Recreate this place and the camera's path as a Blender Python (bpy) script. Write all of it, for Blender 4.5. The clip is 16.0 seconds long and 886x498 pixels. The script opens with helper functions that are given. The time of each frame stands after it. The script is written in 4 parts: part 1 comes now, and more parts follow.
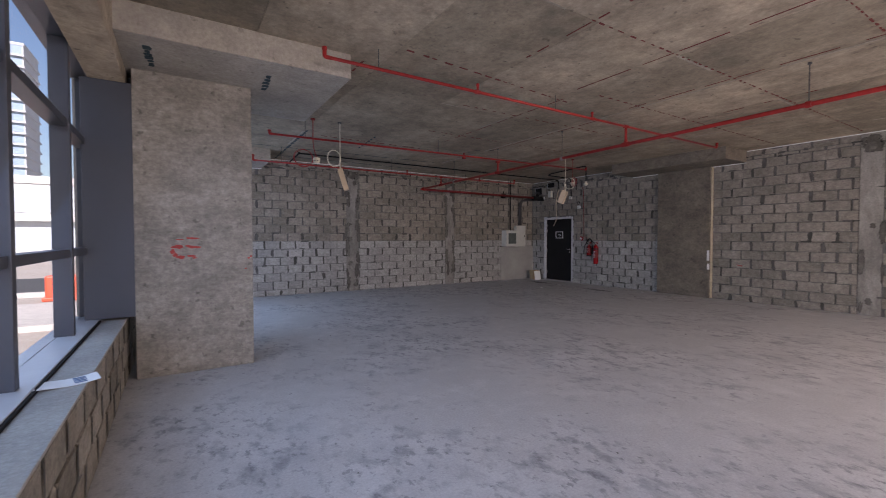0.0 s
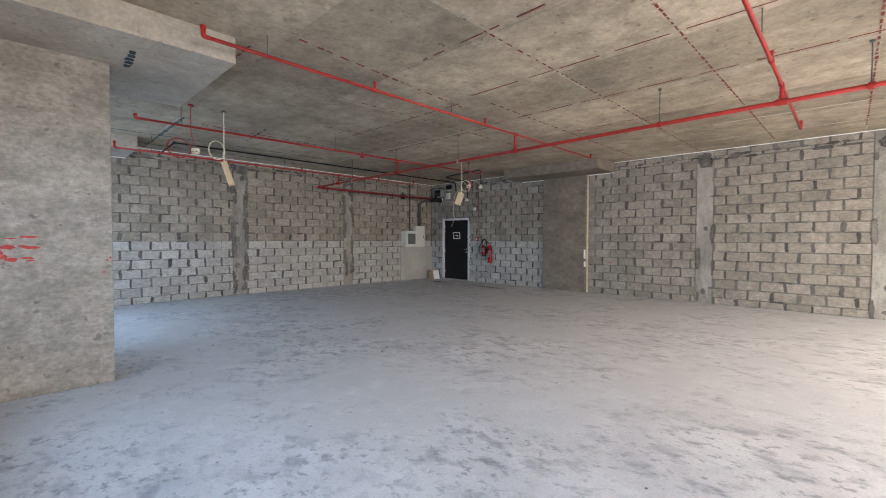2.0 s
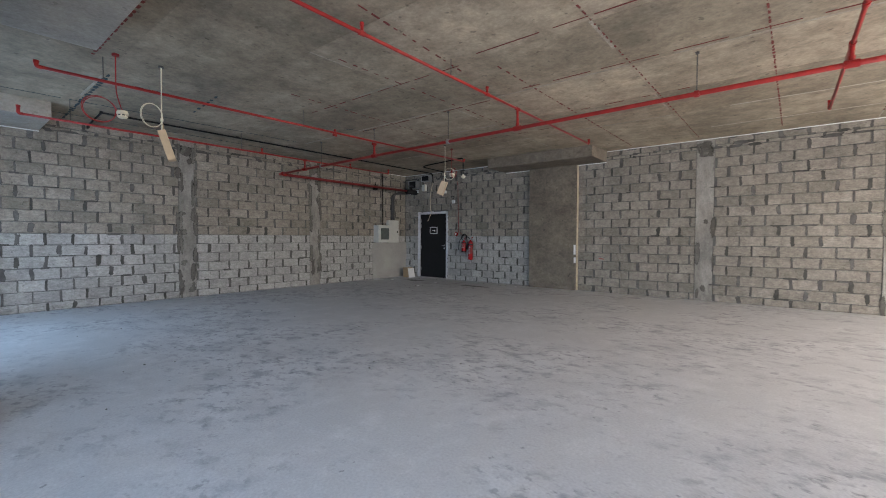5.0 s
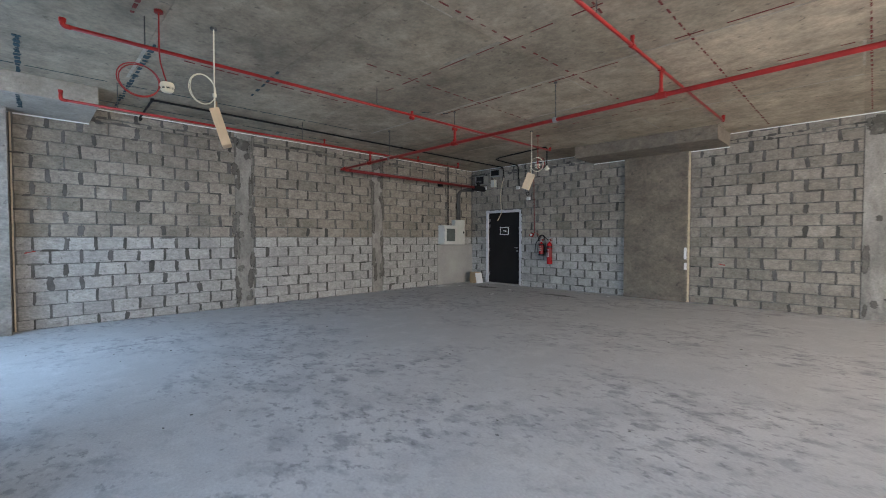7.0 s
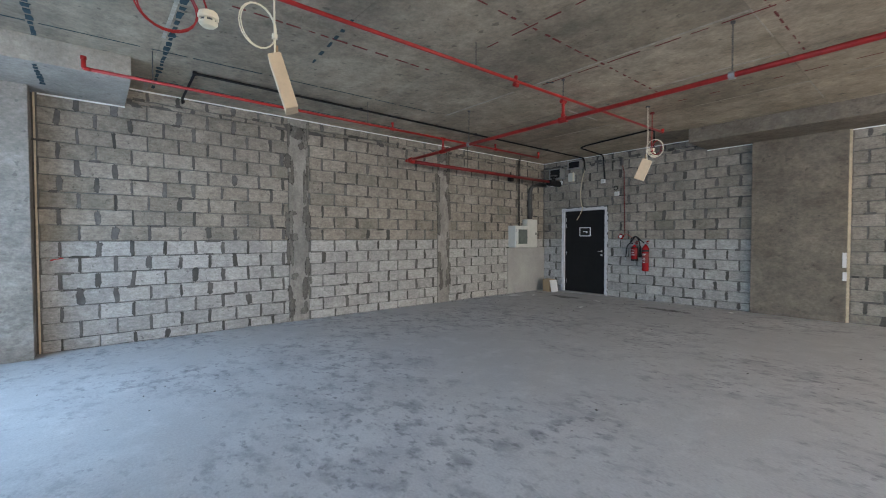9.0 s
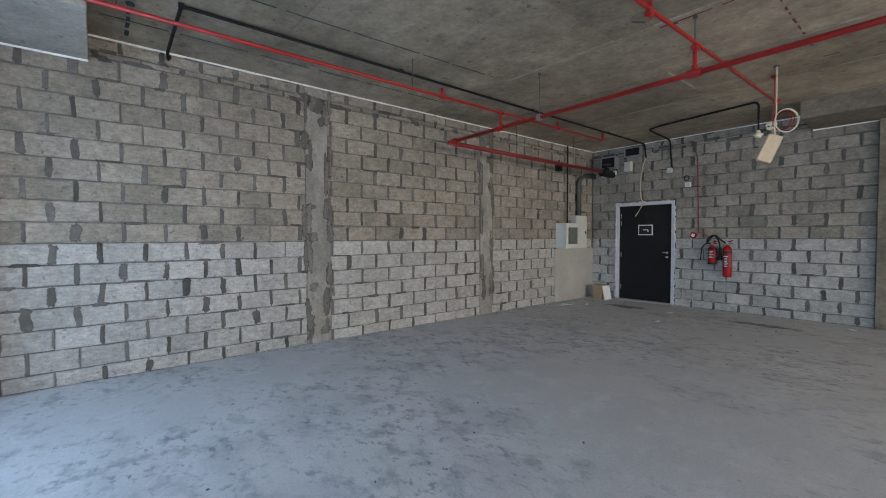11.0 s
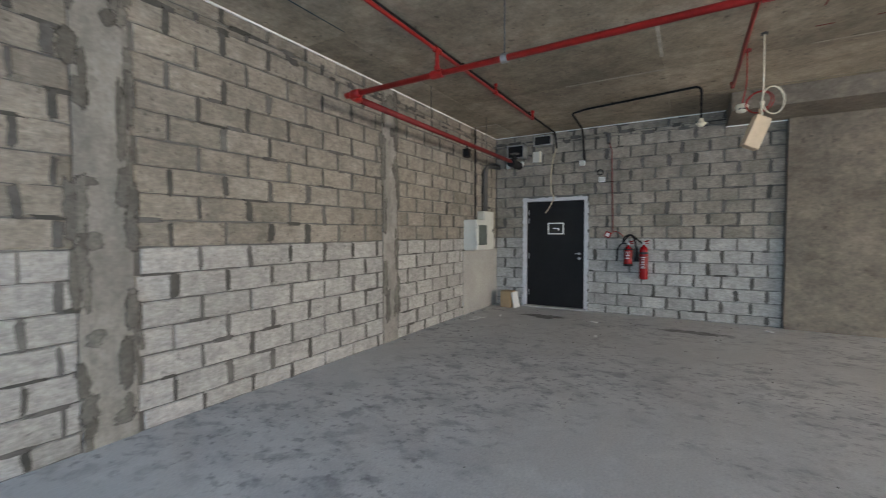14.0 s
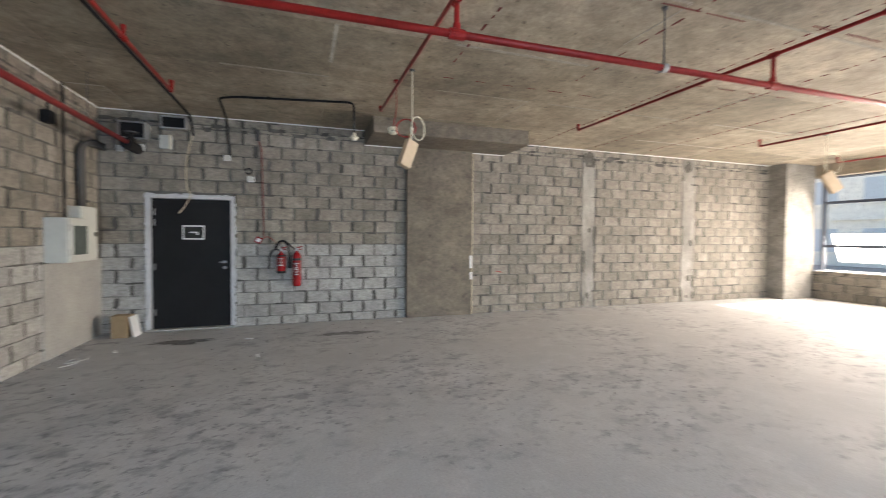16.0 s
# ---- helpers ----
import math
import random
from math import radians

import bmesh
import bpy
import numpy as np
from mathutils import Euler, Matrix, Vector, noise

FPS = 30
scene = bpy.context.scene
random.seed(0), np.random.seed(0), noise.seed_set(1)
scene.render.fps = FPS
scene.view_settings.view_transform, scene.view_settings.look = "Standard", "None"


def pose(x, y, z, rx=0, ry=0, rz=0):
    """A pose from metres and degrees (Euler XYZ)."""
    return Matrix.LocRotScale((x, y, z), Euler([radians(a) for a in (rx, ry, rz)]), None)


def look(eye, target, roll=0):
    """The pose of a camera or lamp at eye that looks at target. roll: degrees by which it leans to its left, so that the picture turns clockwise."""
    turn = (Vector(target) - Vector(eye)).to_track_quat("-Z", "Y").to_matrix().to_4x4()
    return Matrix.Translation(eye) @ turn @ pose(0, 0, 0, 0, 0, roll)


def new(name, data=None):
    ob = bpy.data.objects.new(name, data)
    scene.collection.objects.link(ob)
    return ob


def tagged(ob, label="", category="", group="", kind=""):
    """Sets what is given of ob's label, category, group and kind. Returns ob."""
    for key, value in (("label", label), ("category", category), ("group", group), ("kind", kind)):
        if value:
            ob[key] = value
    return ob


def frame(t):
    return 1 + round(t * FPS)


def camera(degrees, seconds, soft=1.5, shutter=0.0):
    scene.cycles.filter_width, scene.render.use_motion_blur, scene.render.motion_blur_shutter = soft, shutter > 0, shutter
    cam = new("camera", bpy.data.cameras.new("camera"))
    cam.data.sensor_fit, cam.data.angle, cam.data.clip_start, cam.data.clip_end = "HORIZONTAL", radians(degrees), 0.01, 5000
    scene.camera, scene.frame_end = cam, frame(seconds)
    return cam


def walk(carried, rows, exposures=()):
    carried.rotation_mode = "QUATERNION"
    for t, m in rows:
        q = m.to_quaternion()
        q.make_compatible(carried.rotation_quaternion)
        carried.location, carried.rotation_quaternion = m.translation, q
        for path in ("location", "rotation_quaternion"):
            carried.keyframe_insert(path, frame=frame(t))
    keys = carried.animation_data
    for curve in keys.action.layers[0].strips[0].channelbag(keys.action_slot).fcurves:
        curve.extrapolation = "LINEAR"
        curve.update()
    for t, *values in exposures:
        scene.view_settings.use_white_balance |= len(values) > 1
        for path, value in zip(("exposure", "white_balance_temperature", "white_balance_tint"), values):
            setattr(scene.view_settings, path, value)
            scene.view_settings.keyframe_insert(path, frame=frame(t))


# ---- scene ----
cam = camera(93.2, 16.0, soft=0.95, shutter=0.4)
PATH = [
    (0, (-0.093, -0.107, 1.413), (0.977, 1.582, 1.36), 0.0),
    (0.5, (-0.077, -0.115, 1.409), (1.094, 1.505, 1.355), 0.1),
    (1, (-0.067, -0.125, 1.406), (1.198, 1.423, 1.354), 0.1),
    (1.5, (-0.061, -0.121, 1.403), (1.291, 1.351, 1.352), 0.1),
    (2, (-0.069, -0.122, 1.399), (1.367, 1.27, 1.35), 0.1),
    (2.5, (-0.073, -0.102, 1.399), (1.438, 1.207, 1.35), 0.2),
    (3, (-0.055, -0.018, 1.393), (1.523, 1.208, 1.34), 0.2),
    (5.3, (0.484, 1.054, 1.276), (2.021, 2.334, 1.221), 0.2),
    (5.5, (0.536, 1.175, 1.274), (2.051, 2.48, 1.219), 0.1),
    (6, (0.668, 1.532, 1.286), (2.144, 2.881, 1.233), -0.1),
    (6.5, (0.796, 1.912, 1.31), (2.238, 3.297, 1.254), -0.1),
    (7, (0.894, 2.299, 1.331), (2.305, 3.715, 1.275), -0.0),
    (7.5, (0.994, 2.691, 1.349), (2.373, 4.138, 1.29), -0.1),
    (8, (1.077, 3.083, 1.355), (2.411, 4.572, 1.299), -0.0),
    (8.5, (1.165, 3.474, 1.356), (2.473, 4.985, 1.3), -0.1),
    (9, (1.257, 3.866, 1.363), (2.542, 5.397, 1.311), -0.1),
    (9.5, (1.319, 4.268, 1.373), (2.59, 5.811, 1.319), -0.1),
    (10, (1.411, 4.672, 1.374), (2.681, 6.216, 1.318), -0.1),
    (12.5, (2.018, 6.514, 1.404), (3.386, 7.97, 1.338), -0.5),
    (13, (2.183, 6.834, 1.408), (3.629, 8.214, 1.343), -0.4),
    (13.5, (2.387, 7.09, 1.414), (3.954, 8.33, 1.342), -0.6),
    (14, (2.602, 7.299, 1.428), (4.324, 8.314, 1.353), -0.2),
    (14.5, (2.802, 7.461, 1.442), (4.689, 8.12, 1.367), -0.0),
    (15, (2.973, 7.598, 1.453), (4.95, 7.891, 1.379), 0.1),
    (15.5, (3.062, 7.738, 1.46), (5.055, 7.583, 1.396), 0.3),
    (16, (3.07, 7.886, 1.459), (4.965, 7.247, 1.404), 0.4),
]
walk(cam, [(t, look(eye, target, roll)) for t, eye, target, roll in PATH],
     [(0.0, 0.89, 6070, 29), (0.5, 1.09, 6270, 29), (1.0, 1.51, 6620, 29), (1.5, 1.69, 6250, 20), (2.0, 1.75, 6070, 16), (2.5, 1.75, 6030, 15), (3.2, 1.55, 6010, 15), (5.3, 1.44, 5860, 15),
      (6.5, 1.47, 5820, 14), (7.5, 1.86, 5910, 14), (8.0, 1.86, 5880, 13), (10.0, 1.80, 5880, 13), (12.5, 1.88, 6010, 13), (13.5, 1.88, 6090, 13), (14.5, 2.21, 6180, 13), (15.5, 2.19, 6310, 14), (16.0, 2.33, 6370, 15)])

# ---- plan, in metres ----
EAST, NORTH, SOUTH, WEST = 10.485, 10.69, -4.30, -0.53      # inner wall faces
GLASS_W, GLASS_S = -0.97, -4.74
CEIL, DROP = 3.32, 3.07                                    # slab soffit, drop panel soffit
PITCH_FIRST, PITCH_Z, PITCH_L = 0.145, 0.198, 0.40                             # block course and block length with joints

# ---- world, sun, large lights ----
SUN_EL, SUN_AZ = radians(37.5), radians(179)                 # azimuth clockwise from +y
world = bpy.data.worlds.new("sky")
scene.world = world
world.use_nodes = True
wn = world.node_tree
sky = wn.nodes.new("ShaderNodeTexSky")
sky.sky_type, sky.sun_disc = "NISHITA", False
sky.sun_elevation, sky.sun_rotation = SUN_EL, SUN_AZ
sky.dust_density, sky.air_density = 0.7, 1.2
wn.nodes["Background"].inputs["Strength"].default_value = 0.06
wn.links.new(sky.outputs["Color"], wn.nodes["Background"].inputs["Color"])


def lamp(name, kind, m, energy, color, **more):
    data = bpy.data.lights.new(name, kind)
    data.energy, data.color = energy, color
    for key, value in more.items():
        if key == "angle":
            data.angle = value
        if key == "spread":
            data.spread = value
        if key == "size":
            data.shape, data.size, data.size_y = "RECTANGLE", value[0], value[1]
    ob = new(name, data)
    ob.matrix_world = m
    return ob


to_sun = Vector((math.sin(SUN_AZ) * math.cos(SUN_EL), math.cos(SUN_AZ) * math.cos(SUN_EL), math.sin(SUN_EL)))
lamp("sun", "SUN", look((0, 0, 0), -to_sun), 5.0, (1.0, 0.93, 0.82), angle=radians(0.6))
# the sky's light in the glazed openings
lamp("window_light_west", "AREA", look((GLASS_W + 0.15, 0.25, 1.75), (0.18, 0.25, 1.22)), 38, (0.52, 0.75, 1.0), size=(8.5, 2.0), spread=radians(145))
lamp("window_light_northwest", "AREA", look((GLASS_W + 0.15, 8.35, 1.75), (0.18, 8.35, 1.48)), 33, (0.52, 0.75, 1.0), size=(2.9, 2.0), spread=radians(160))
lamp("window_light_south", "AREA", look((5.8, GLASS_S + 0.18, 1.85), (5.8, GLASS_S + 1.18, 1.35)), 180, (1.0, 0.88, 0.72), size=(8.2, 2.1), spread=radians(150))

# ---- materials ----


def nodes_of(name, rough=0.8, metal=0.0):
    m = bpy.data.materials.new(name)
    m.use_nodes = True
    b = m.node_tree.nodes["Principled BSDF"]
    b.inputs["Roughness"].default_value, b.inputs["Metallic"].default_value = rough, metal
    return m, m.node_tree, b


def add(tree, kind, **values):
    n = tree.nodes.new(kind)
    for key, value in values.items():
        n.inputs[key].default_value = value
    return n


def noise_at(tree, pos, scale, detail=4.0, rough=0.6, stretch=None):
    if stretch:
        mp = add(tree, "ShaderNodeMapping", Scale=stretch)
        tree.links.new(pos, mp.inputs["Vector"])
        pos = mp.outputs["Vector"]
    n = add(tree, "ShaderNodeTexNoise", Scale=scale, Detail=detail, Roughness=rough)
    tree.links.new(pos, n.inputs["Vector"])
    return n.outputs["Fac"]


def ramp(tree, fac, lo, hi, c0=(0, 0, 0, 1), c1=(1, 1, 1, 1)):
    r = tree.nodes.new("ShaderNodeValToRGB")
    r.color_ramp.elements[0].position, r.color_ramp.elements[0].color = lo, c0
    r.color_ramp.elements[1].position, r.color_ramp.elements[1].color = hi, c1
    tree.links.new(fac, r.inputs["Fac"])
    return r.outputs["Color"]


def mix(tree, fac, a, b, mode="MIX"):
    n = tree.nodes.new("ShaderNodeMix")
    n.data_type, n.blend_type = "RGBA", mode
    for value, key in ((fac, 0), (a, 6), (b, 7)):
        if isinstance(value, (int, float)):
            n.inputs[key].default_value = value
        elif isinstance(value, tuple):
            n.inputs[key].default_value = (*value[:3], 1)
        else:
            tree.links.new(value, n.inputs[key])
    return n.outputs[2]


def bump(tree, b, height, strength, distance):
    n = add(tree, "ShaderNodeBump", Strength=strength, Distance=distance)
    tree.links.new(height, n.inputs["Height"])
    tree.links.new(n.outputs["Normal"], b.inputs["Normal"])


def surface(name, light, dark, stain, rough=0.85, big=0.8, fine=30.0, stain_amount=0.5, relief=0.004, by_object=0.0, by_island=0.0, stretch=None, pits=0.0, mottle=0.0, streak=0.0):
    """Mineral surfaces: two tones over the large scale, grain over the small, stains with edges of their own."""
    m, t, b = nodes_of(name, rough)
    pos = t.nodes.new("ShaderNodeNewGeometry").outputs["Position"]
    large = ramp(t, noise_at(t, pos, big, 5, 0.62, stretch), 0.36, 0.66)
    grain_fac = noise_at(t, pos, fine, 5, 0.7)
    grain = ramp(t, grain_fac, 0.3, 0.72, (0.78, 0.78, 0.78, 1), (1.14, 1.14, 1.14, 1))
    col = mix(t, large, dark, light)
    if stain_amount:
        spots = ramp(t, noise_at(t, pos, big * 3.7, 7, 0.72, stretch), 0.56, 0.74)
        n = t.nodes.new("ShaderNodeMath")
        n.operation = "MULTIPLY"
        t.links.new(spots, n.inputs[0])
        n.inputs[1].default_value = stain_amount
        col = mix(t, n.outputs[0], col, stain)
    if mottle:
        col = mix(t, 1.0, col, ramp(t, noise_at(t, pos, big * 5.3, 6, 0.75, stretch), 0.32, 0.7, (1 - mottle, 1 - mottle, 1 - mottle, 1), (1 + mottle, 1 + mottle, 1 + mottle, 1)), "MULTIPLY")
    if streak:
        rub = noise_at(t, pos, 30.0, 7, 0.72, (0.42, 0.42, 1.5))
        col = mix(t, 1.0, col, ramp(t, rub, 0.32, 0.68, (1 - streak, 1 - streak, 1 - streak, 1), (1 + streak, 1 + streak, 1 + streak, 1)), "MULTIPLY")
    col = mix(t, 1.0, col, grain, "MULTIPLY")
    for amount, source in ((by_object, "o"), (by_island, "i")):
        if amount:
            out = t.nodes.new("ShaderNodeObjectInfo").outputs["Random"] if source == "o" else t.nodes.new("ShaderNodeNewGeometry").outputs["Random Per Island"]
            tone = ramp(t, out, 0.0, 1.0, (1 - amount, 1 - amount, 1 - amount * 1.15, 1), (1 + amount, 1 + amount * 0.97, 1 + amount * 0.9, 1))
            col = mix(t, 1.0, col, tone, "MULTIPLY")
    if pits:
        hole = ramp(t, noise_at(t, pos, fine * 0.45, 2, 0.5), 0.27, 0.33, (1 - pits, 1 - pits, 1 - pits, 1), (1, 1, 1, 1))
        col = mix(t, 1.0, col, hole, "MULTIPLY")
    t.links.new(col, b.inputs["Base Color"])
    bump(t, b, grain_fac, 0.6, relief)
    return m


def paint(name, color, rough=0.5, metal=0.0, wear=0.12, scale=9.0, gloss=0.5):
    m, t, b = nodes_of(name, rough, metal)
    b.inputs["Specular IOR Level"].default_value = gloss
    pos = t.nodes.new("ShaderNodeNewGeometry").outputs["Position"]
    low = tuple(c * (1 - wear) for c in color)
    t.links.new(mix(t, ramp(t, noise_at(t, pos, scale, 6, 0.7), 0.35, 0.7), low, color), b.inputs["Base Color"])
    bump(t, b, noise_at(t, pos, 90, 3), 0.15, 0.001)
    return m


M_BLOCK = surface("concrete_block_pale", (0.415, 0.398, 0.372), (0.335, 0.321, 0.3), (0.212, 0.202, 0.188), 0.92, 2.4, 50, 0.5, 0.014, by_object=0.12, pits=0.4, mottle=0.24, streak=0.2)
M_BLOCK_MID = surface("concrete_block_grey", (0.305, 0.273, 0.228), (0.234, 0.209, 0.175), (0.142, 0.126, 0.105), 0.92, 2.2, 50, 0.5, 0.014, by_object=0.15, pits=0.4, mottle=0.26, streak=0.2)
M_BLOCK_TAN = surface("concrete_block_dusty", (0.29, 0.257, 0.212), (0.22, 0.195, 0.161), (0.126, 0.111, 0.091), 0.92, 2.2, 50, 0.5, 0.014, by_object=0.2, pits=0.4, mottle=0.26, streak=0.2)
M_MORTAR = surface("mortar", (0.17, 0.163, 0.15), (0.115, 0.11, 0.102), (0.07, 0.068, 0.063), 0.95, 3.0, 70, 0.5, 0.006)


def frayed(m, lo=0.28, hi=0.62):
    """Lets a patch thin out to nothing towards its rim, along a grainy edge."""
    t = m.node_tree
    out, b = t.nodes["Material Output"], t.nodes["Principled BSDF"]
    cover = t.nodes.new("ShaderNodeAttribute")
    cover.attribute_name = "cover"
    pos = t.nodes.new("ShaderNodeNewGeometry").outputs["Position"]
    n = t.nodes.new("ShaderNodeMath")
    n.operation = "MULTIPLY_ADD"
    t.links.new(noise_at(t, pos, 34.0, 6, 0.7), n.inputs[0])
    n.inputs[1].default_value = 1.1
    t.links.new(cover.outputs["Fac"], n.inputs[2])
    less = t.nodes.new("ShaderNodeMath")
    less.operation = "SUBTRACT"
    t.links.new(n.outputs[0], less.inputs[0])
    less.inputs[1].default_value = 0.55
    both = t.nodes.new("ShaderNodeMixShader")
    t.links.new(ramp(t, less.outputs[0], lo, hi), both.inputs[0])
    t.links.new(t.nodes.new("ShaderNodeBsdfTransparent").outputs[0], both.inputs[1])
    t.links.new(b.outputs[0], both.inputs[2])
    t.links.new(both.outputs[0], out.inputs["Surface"])
    return m


M_SMEAR = frayed(surface("mortar_smear", (0.13, 0.124, 0.114), (0.078, 0.075, 0.069), (0.045, 0.043, 0.04), 0.95, 7.0, 80, 0.5, 0.006, by_island=0.35))
M_STRIP = surface("cast_strip_concrete", (0.34, 0.318, 0.28), (0.21, 0.196, 0.172), (0.12, 0.112, 0.099), 0.9, 2.6, 40, 0.8, 0.008, stretch=(1, 1, 0.5), mottle=0.2)
M_PATCH = frayed(surface("strip_mortar_patch", (0.17, 0.158, 0.138), (0.11, 0.103, 0.091), (0.07, 0.066, 0.058), 0.93, 6.0, 60, 0.6, 0.006, by_island=0.3, mottle=0.25), 0.12, 0.75)
M_COLUMN = surface("cast_column_concrete", (0.31, 0.288, 0.254), (0.21, 0.194, 0.169), (0.125, 0.115, 0.1), 0.85, 2.6, 26, 0.6, 0.003, stretch=(0.9, 0.9, 1.3), pits=0.4, mottle=0.26, streak=0.12)
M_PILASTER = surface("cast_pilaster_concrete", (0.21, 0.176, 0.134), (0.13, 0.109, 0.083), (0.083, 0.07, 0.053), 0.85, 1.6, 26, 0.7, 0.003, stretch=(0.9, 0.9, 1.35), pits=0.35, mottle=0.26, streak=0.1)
M_CEIL = surface("slab_soffit_concrete", (0.41, 0.346, 0.262), (0.24, 0.202, 0.152), (0.11, 0.092, 0.07), 0.85, 0.9, 24, 0.6, 0.003, by_island=0.22, stretch=(1.0, 0.85, 1), pits=0.45, mottle=0.28)
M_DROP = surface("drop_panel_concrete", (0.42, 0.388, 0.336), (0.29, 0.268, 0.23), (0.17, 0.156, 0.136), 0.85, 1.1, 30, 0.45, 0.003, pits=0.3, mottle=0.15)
M_LAITANCE = surface("cement_laitance", (0.46, 0.415, 0.35), (0.32, 0.288, 0.242), (0.2, 0.18, 0.15), 0.9, 5.0, 40, 0.8, 0.003, by_island=0.25)


def floor_material():
    """Dusty floated concrete: pale dust drifts, clusters of dark scuffs, fine grit."""
    m, t, b = nodes_of("dusty_concrete_floor", 0.74)
    pos = t.nodes.new("ShaderNodeNewGeometry").outputs["Position"]
    col = mix(t, ramp(t, noise_at(t, pos, 0.5, 6, 0.62), 0.36, 0.64), (0.465, 0.459, 0.45), (0.555, 0.548, 0.538))
    col = mix(t, ramp(t, noise_at(t, pos, 3.1, 8, 0.74), 0.5, 0.72), col, (0.58, 0.572, 0.56))
    turn = add(t, "ShaderNodeMapping", Rotation=(0, 0, radians(40)), Scale=(1.0, 0.72, 1))
    t.links.new(pos, turn.inputs["Vector"])
    cluster = ramp(t, noise_at(t, pos, 0.5, 5, 0.66), 0.42, 0.56)
    for scale, lo, hi, tone in ((2.0, 0.46, 0.68, (0.29, 0.287, 0.296)), (6.0, 0.51, 0.63, (0.19, 0.188, 0.2)), (15.0, 0.55, 0.63, (0.15, 0.148, 0.156))):
        spots = ramp(t, noise_at(t, turn.outputs["Vector"], scale, 7, 0.62), lo, hi, (0, 0, 0, 1), (0.6, 0.6, 0.6, 1))
        col = mix(t, mix(t, 1.0, spots, cluster, "MULTIPLY"), col, tone)
    specks = ramp(t, noise_at(t, pos, 14.0, 3, 0.5), 0.70, 0.74, (0, 0, 0, 1), (0.6, 0.6, 0.6, 1))
    col = mix(t, specks, col, (0.16, 0.157, 0.155))
    grit = noise_at(t, pos, 60, 5, 0.7)
    col = mix(t, 1.0, col, ramp(t, grit, 0.3, 0.72, (0.84, 0.84, 0.84, 1), (1.12, 1.12, 1.12, 1)), "MULTIPLY")
    t.links.new(col, b.inputs["Base Color"])
    t.links.new(ramp(t, noise_at(t, pos, 1.7, 5, 0.6), 0.3, 0.7, (0.62, 0.62, 0.62, 1), (0.85, 0.85, 0.85, 1)), b.inputs["Roughness"])
    bump(t, b, noise_at(t, pos, 9, 7, 0.68), 0.35, 0.008)
    return m


M_FLOOR = floor_material()
M_STAIN = frayed(surface("damp_stain", (0.2, 0.196, 0.192), (0.15, 0.147, 0.145), (0.1, 0.098, 0.096), 0.6, 5.0, 40, 0.5, 0.002), 0.15, 0.8)
M_PLASTER = surface("cement_plaster", (0.40, 0.385, 0.35), (0.33, 0.315, 0.29), (0.26, 0.25, 0.23), 0.9, 1.6, 50, 0.3, 0.002)
M_SEAL = paint("white_joint_foam", (0.88, 0.87, 0.84), 0.8, wear=0.15, scale=14)
M_FOAM = paint("yellowed_joint_board", (0.62, 0.52, 0.36), 0.8, wear=0.3, scale=10)
M_RED = paint("red_pipe_paint", (0.37, 0.020, 0.016), 0.38, wear=0.4, gloss=0.35)
M_REDDARK = paint("dusty_red_pipe_paint", (0.22, 0.020, 0.019), 0.55, wear=0.35, gloss=0.3)
M_STEEL = paint("galvanised_steel", (0.42, 0.42, 0.41), 0.45, 0.7, wear=0.25)
M_ALU = paint("grey_window_aluminium", (0.075, 0.085, 0.11), 0.42, 0.3, wear=0.08, scale=2)
M_ALUWHITE = paint("pale_sill_aluminium", (0.62, 0.63, 0.65), 0.4, 0.2, wear=0.1, scale=3)
M_BLACK = paint("black_conduit", (0.014, 0.014, 0.015), 0.7, gloss=0.2)
M_DARKPIPE = paint("dark_grey_pipe", (0.075, 0.073, 0.07), 0.6)
M_DOOR = paint("charcoal_door_leaf", (0.010, 0.0096, 0.010), 0.6, wear=0.25, scale=5, gloss=0.22)
M_WHITE = paint("white_paint", (0.74, 0.735, 0.72), 0.6, wear=0.14)
M_FRAME = paint("grey_white_frame_paint", (0.58, 0.58, 0.59), 0.6, wear=0.2)
M_CREAM = paint("cream_plastic", (0.74, 0.68, 0.52), 0.5, wear=0.1)
M_WRAP = paint("cream_wrapped_card", (0.62, 0.48, 0.32), 0.6, wear=0.18)
M_GREYBOX = paint("grey_enamelled_steel", (0.55, 0.55, 0.50), 0.45, wear=0.12)
M_DARKGLASS = paint("dark_window_plastic", (0.03, 0.032, 0.03), 0.15)
M_METERGLASS = paint("grey_green_meter_glass", (0.13, 0.15, 0.135), 0.12, wear=0.3, scale=12)
M_CARD = paint("cardboard", (0.36, 0.25, 0.14), 0.85, wear=0.2)
M_REDLINE = paint("red_chalk", (0.21, 0.04, 0.034), 0.95, wear=0.45, scale=40)
M_BLUELINE = paint("blue_black_chalk", (0.032, 0.068, 0.082), 0.95, wear=0.4, scale=40)
M_REDPAINT = paint("red_spray_paint", (0.45, 0.06, 0.05), 0.9, wear=0.4, scale=40)
M_PAPER = paint("white_paper", (0.80, 0.80, 0.79), 0.8, wear=0.05)
M_INK = paint("printed_grey", (0.18, 0.24, 0.36), 0.8)
M_EXTRED = paint("gloss_red_enamel", (0.32, 0.007, 0.010), 0.25, wear=0.25, gloss=0.4)
M_ASPHALT = surface("asphalt", (0.07, 0.07, 0.07), (0.05, 0.05, 0.05), (0.035, 0.035, 0.035), 0.9, 0.2, 12, 0.4, 0.004)
M_SAND = surface("pale_sand_ground", (0.40, 0.36, 0.31), (0.34, 0.30, 0.26), (0.28, 0.25, 0.21), 0.95, 0.06, 3, 0.4, 0.01)
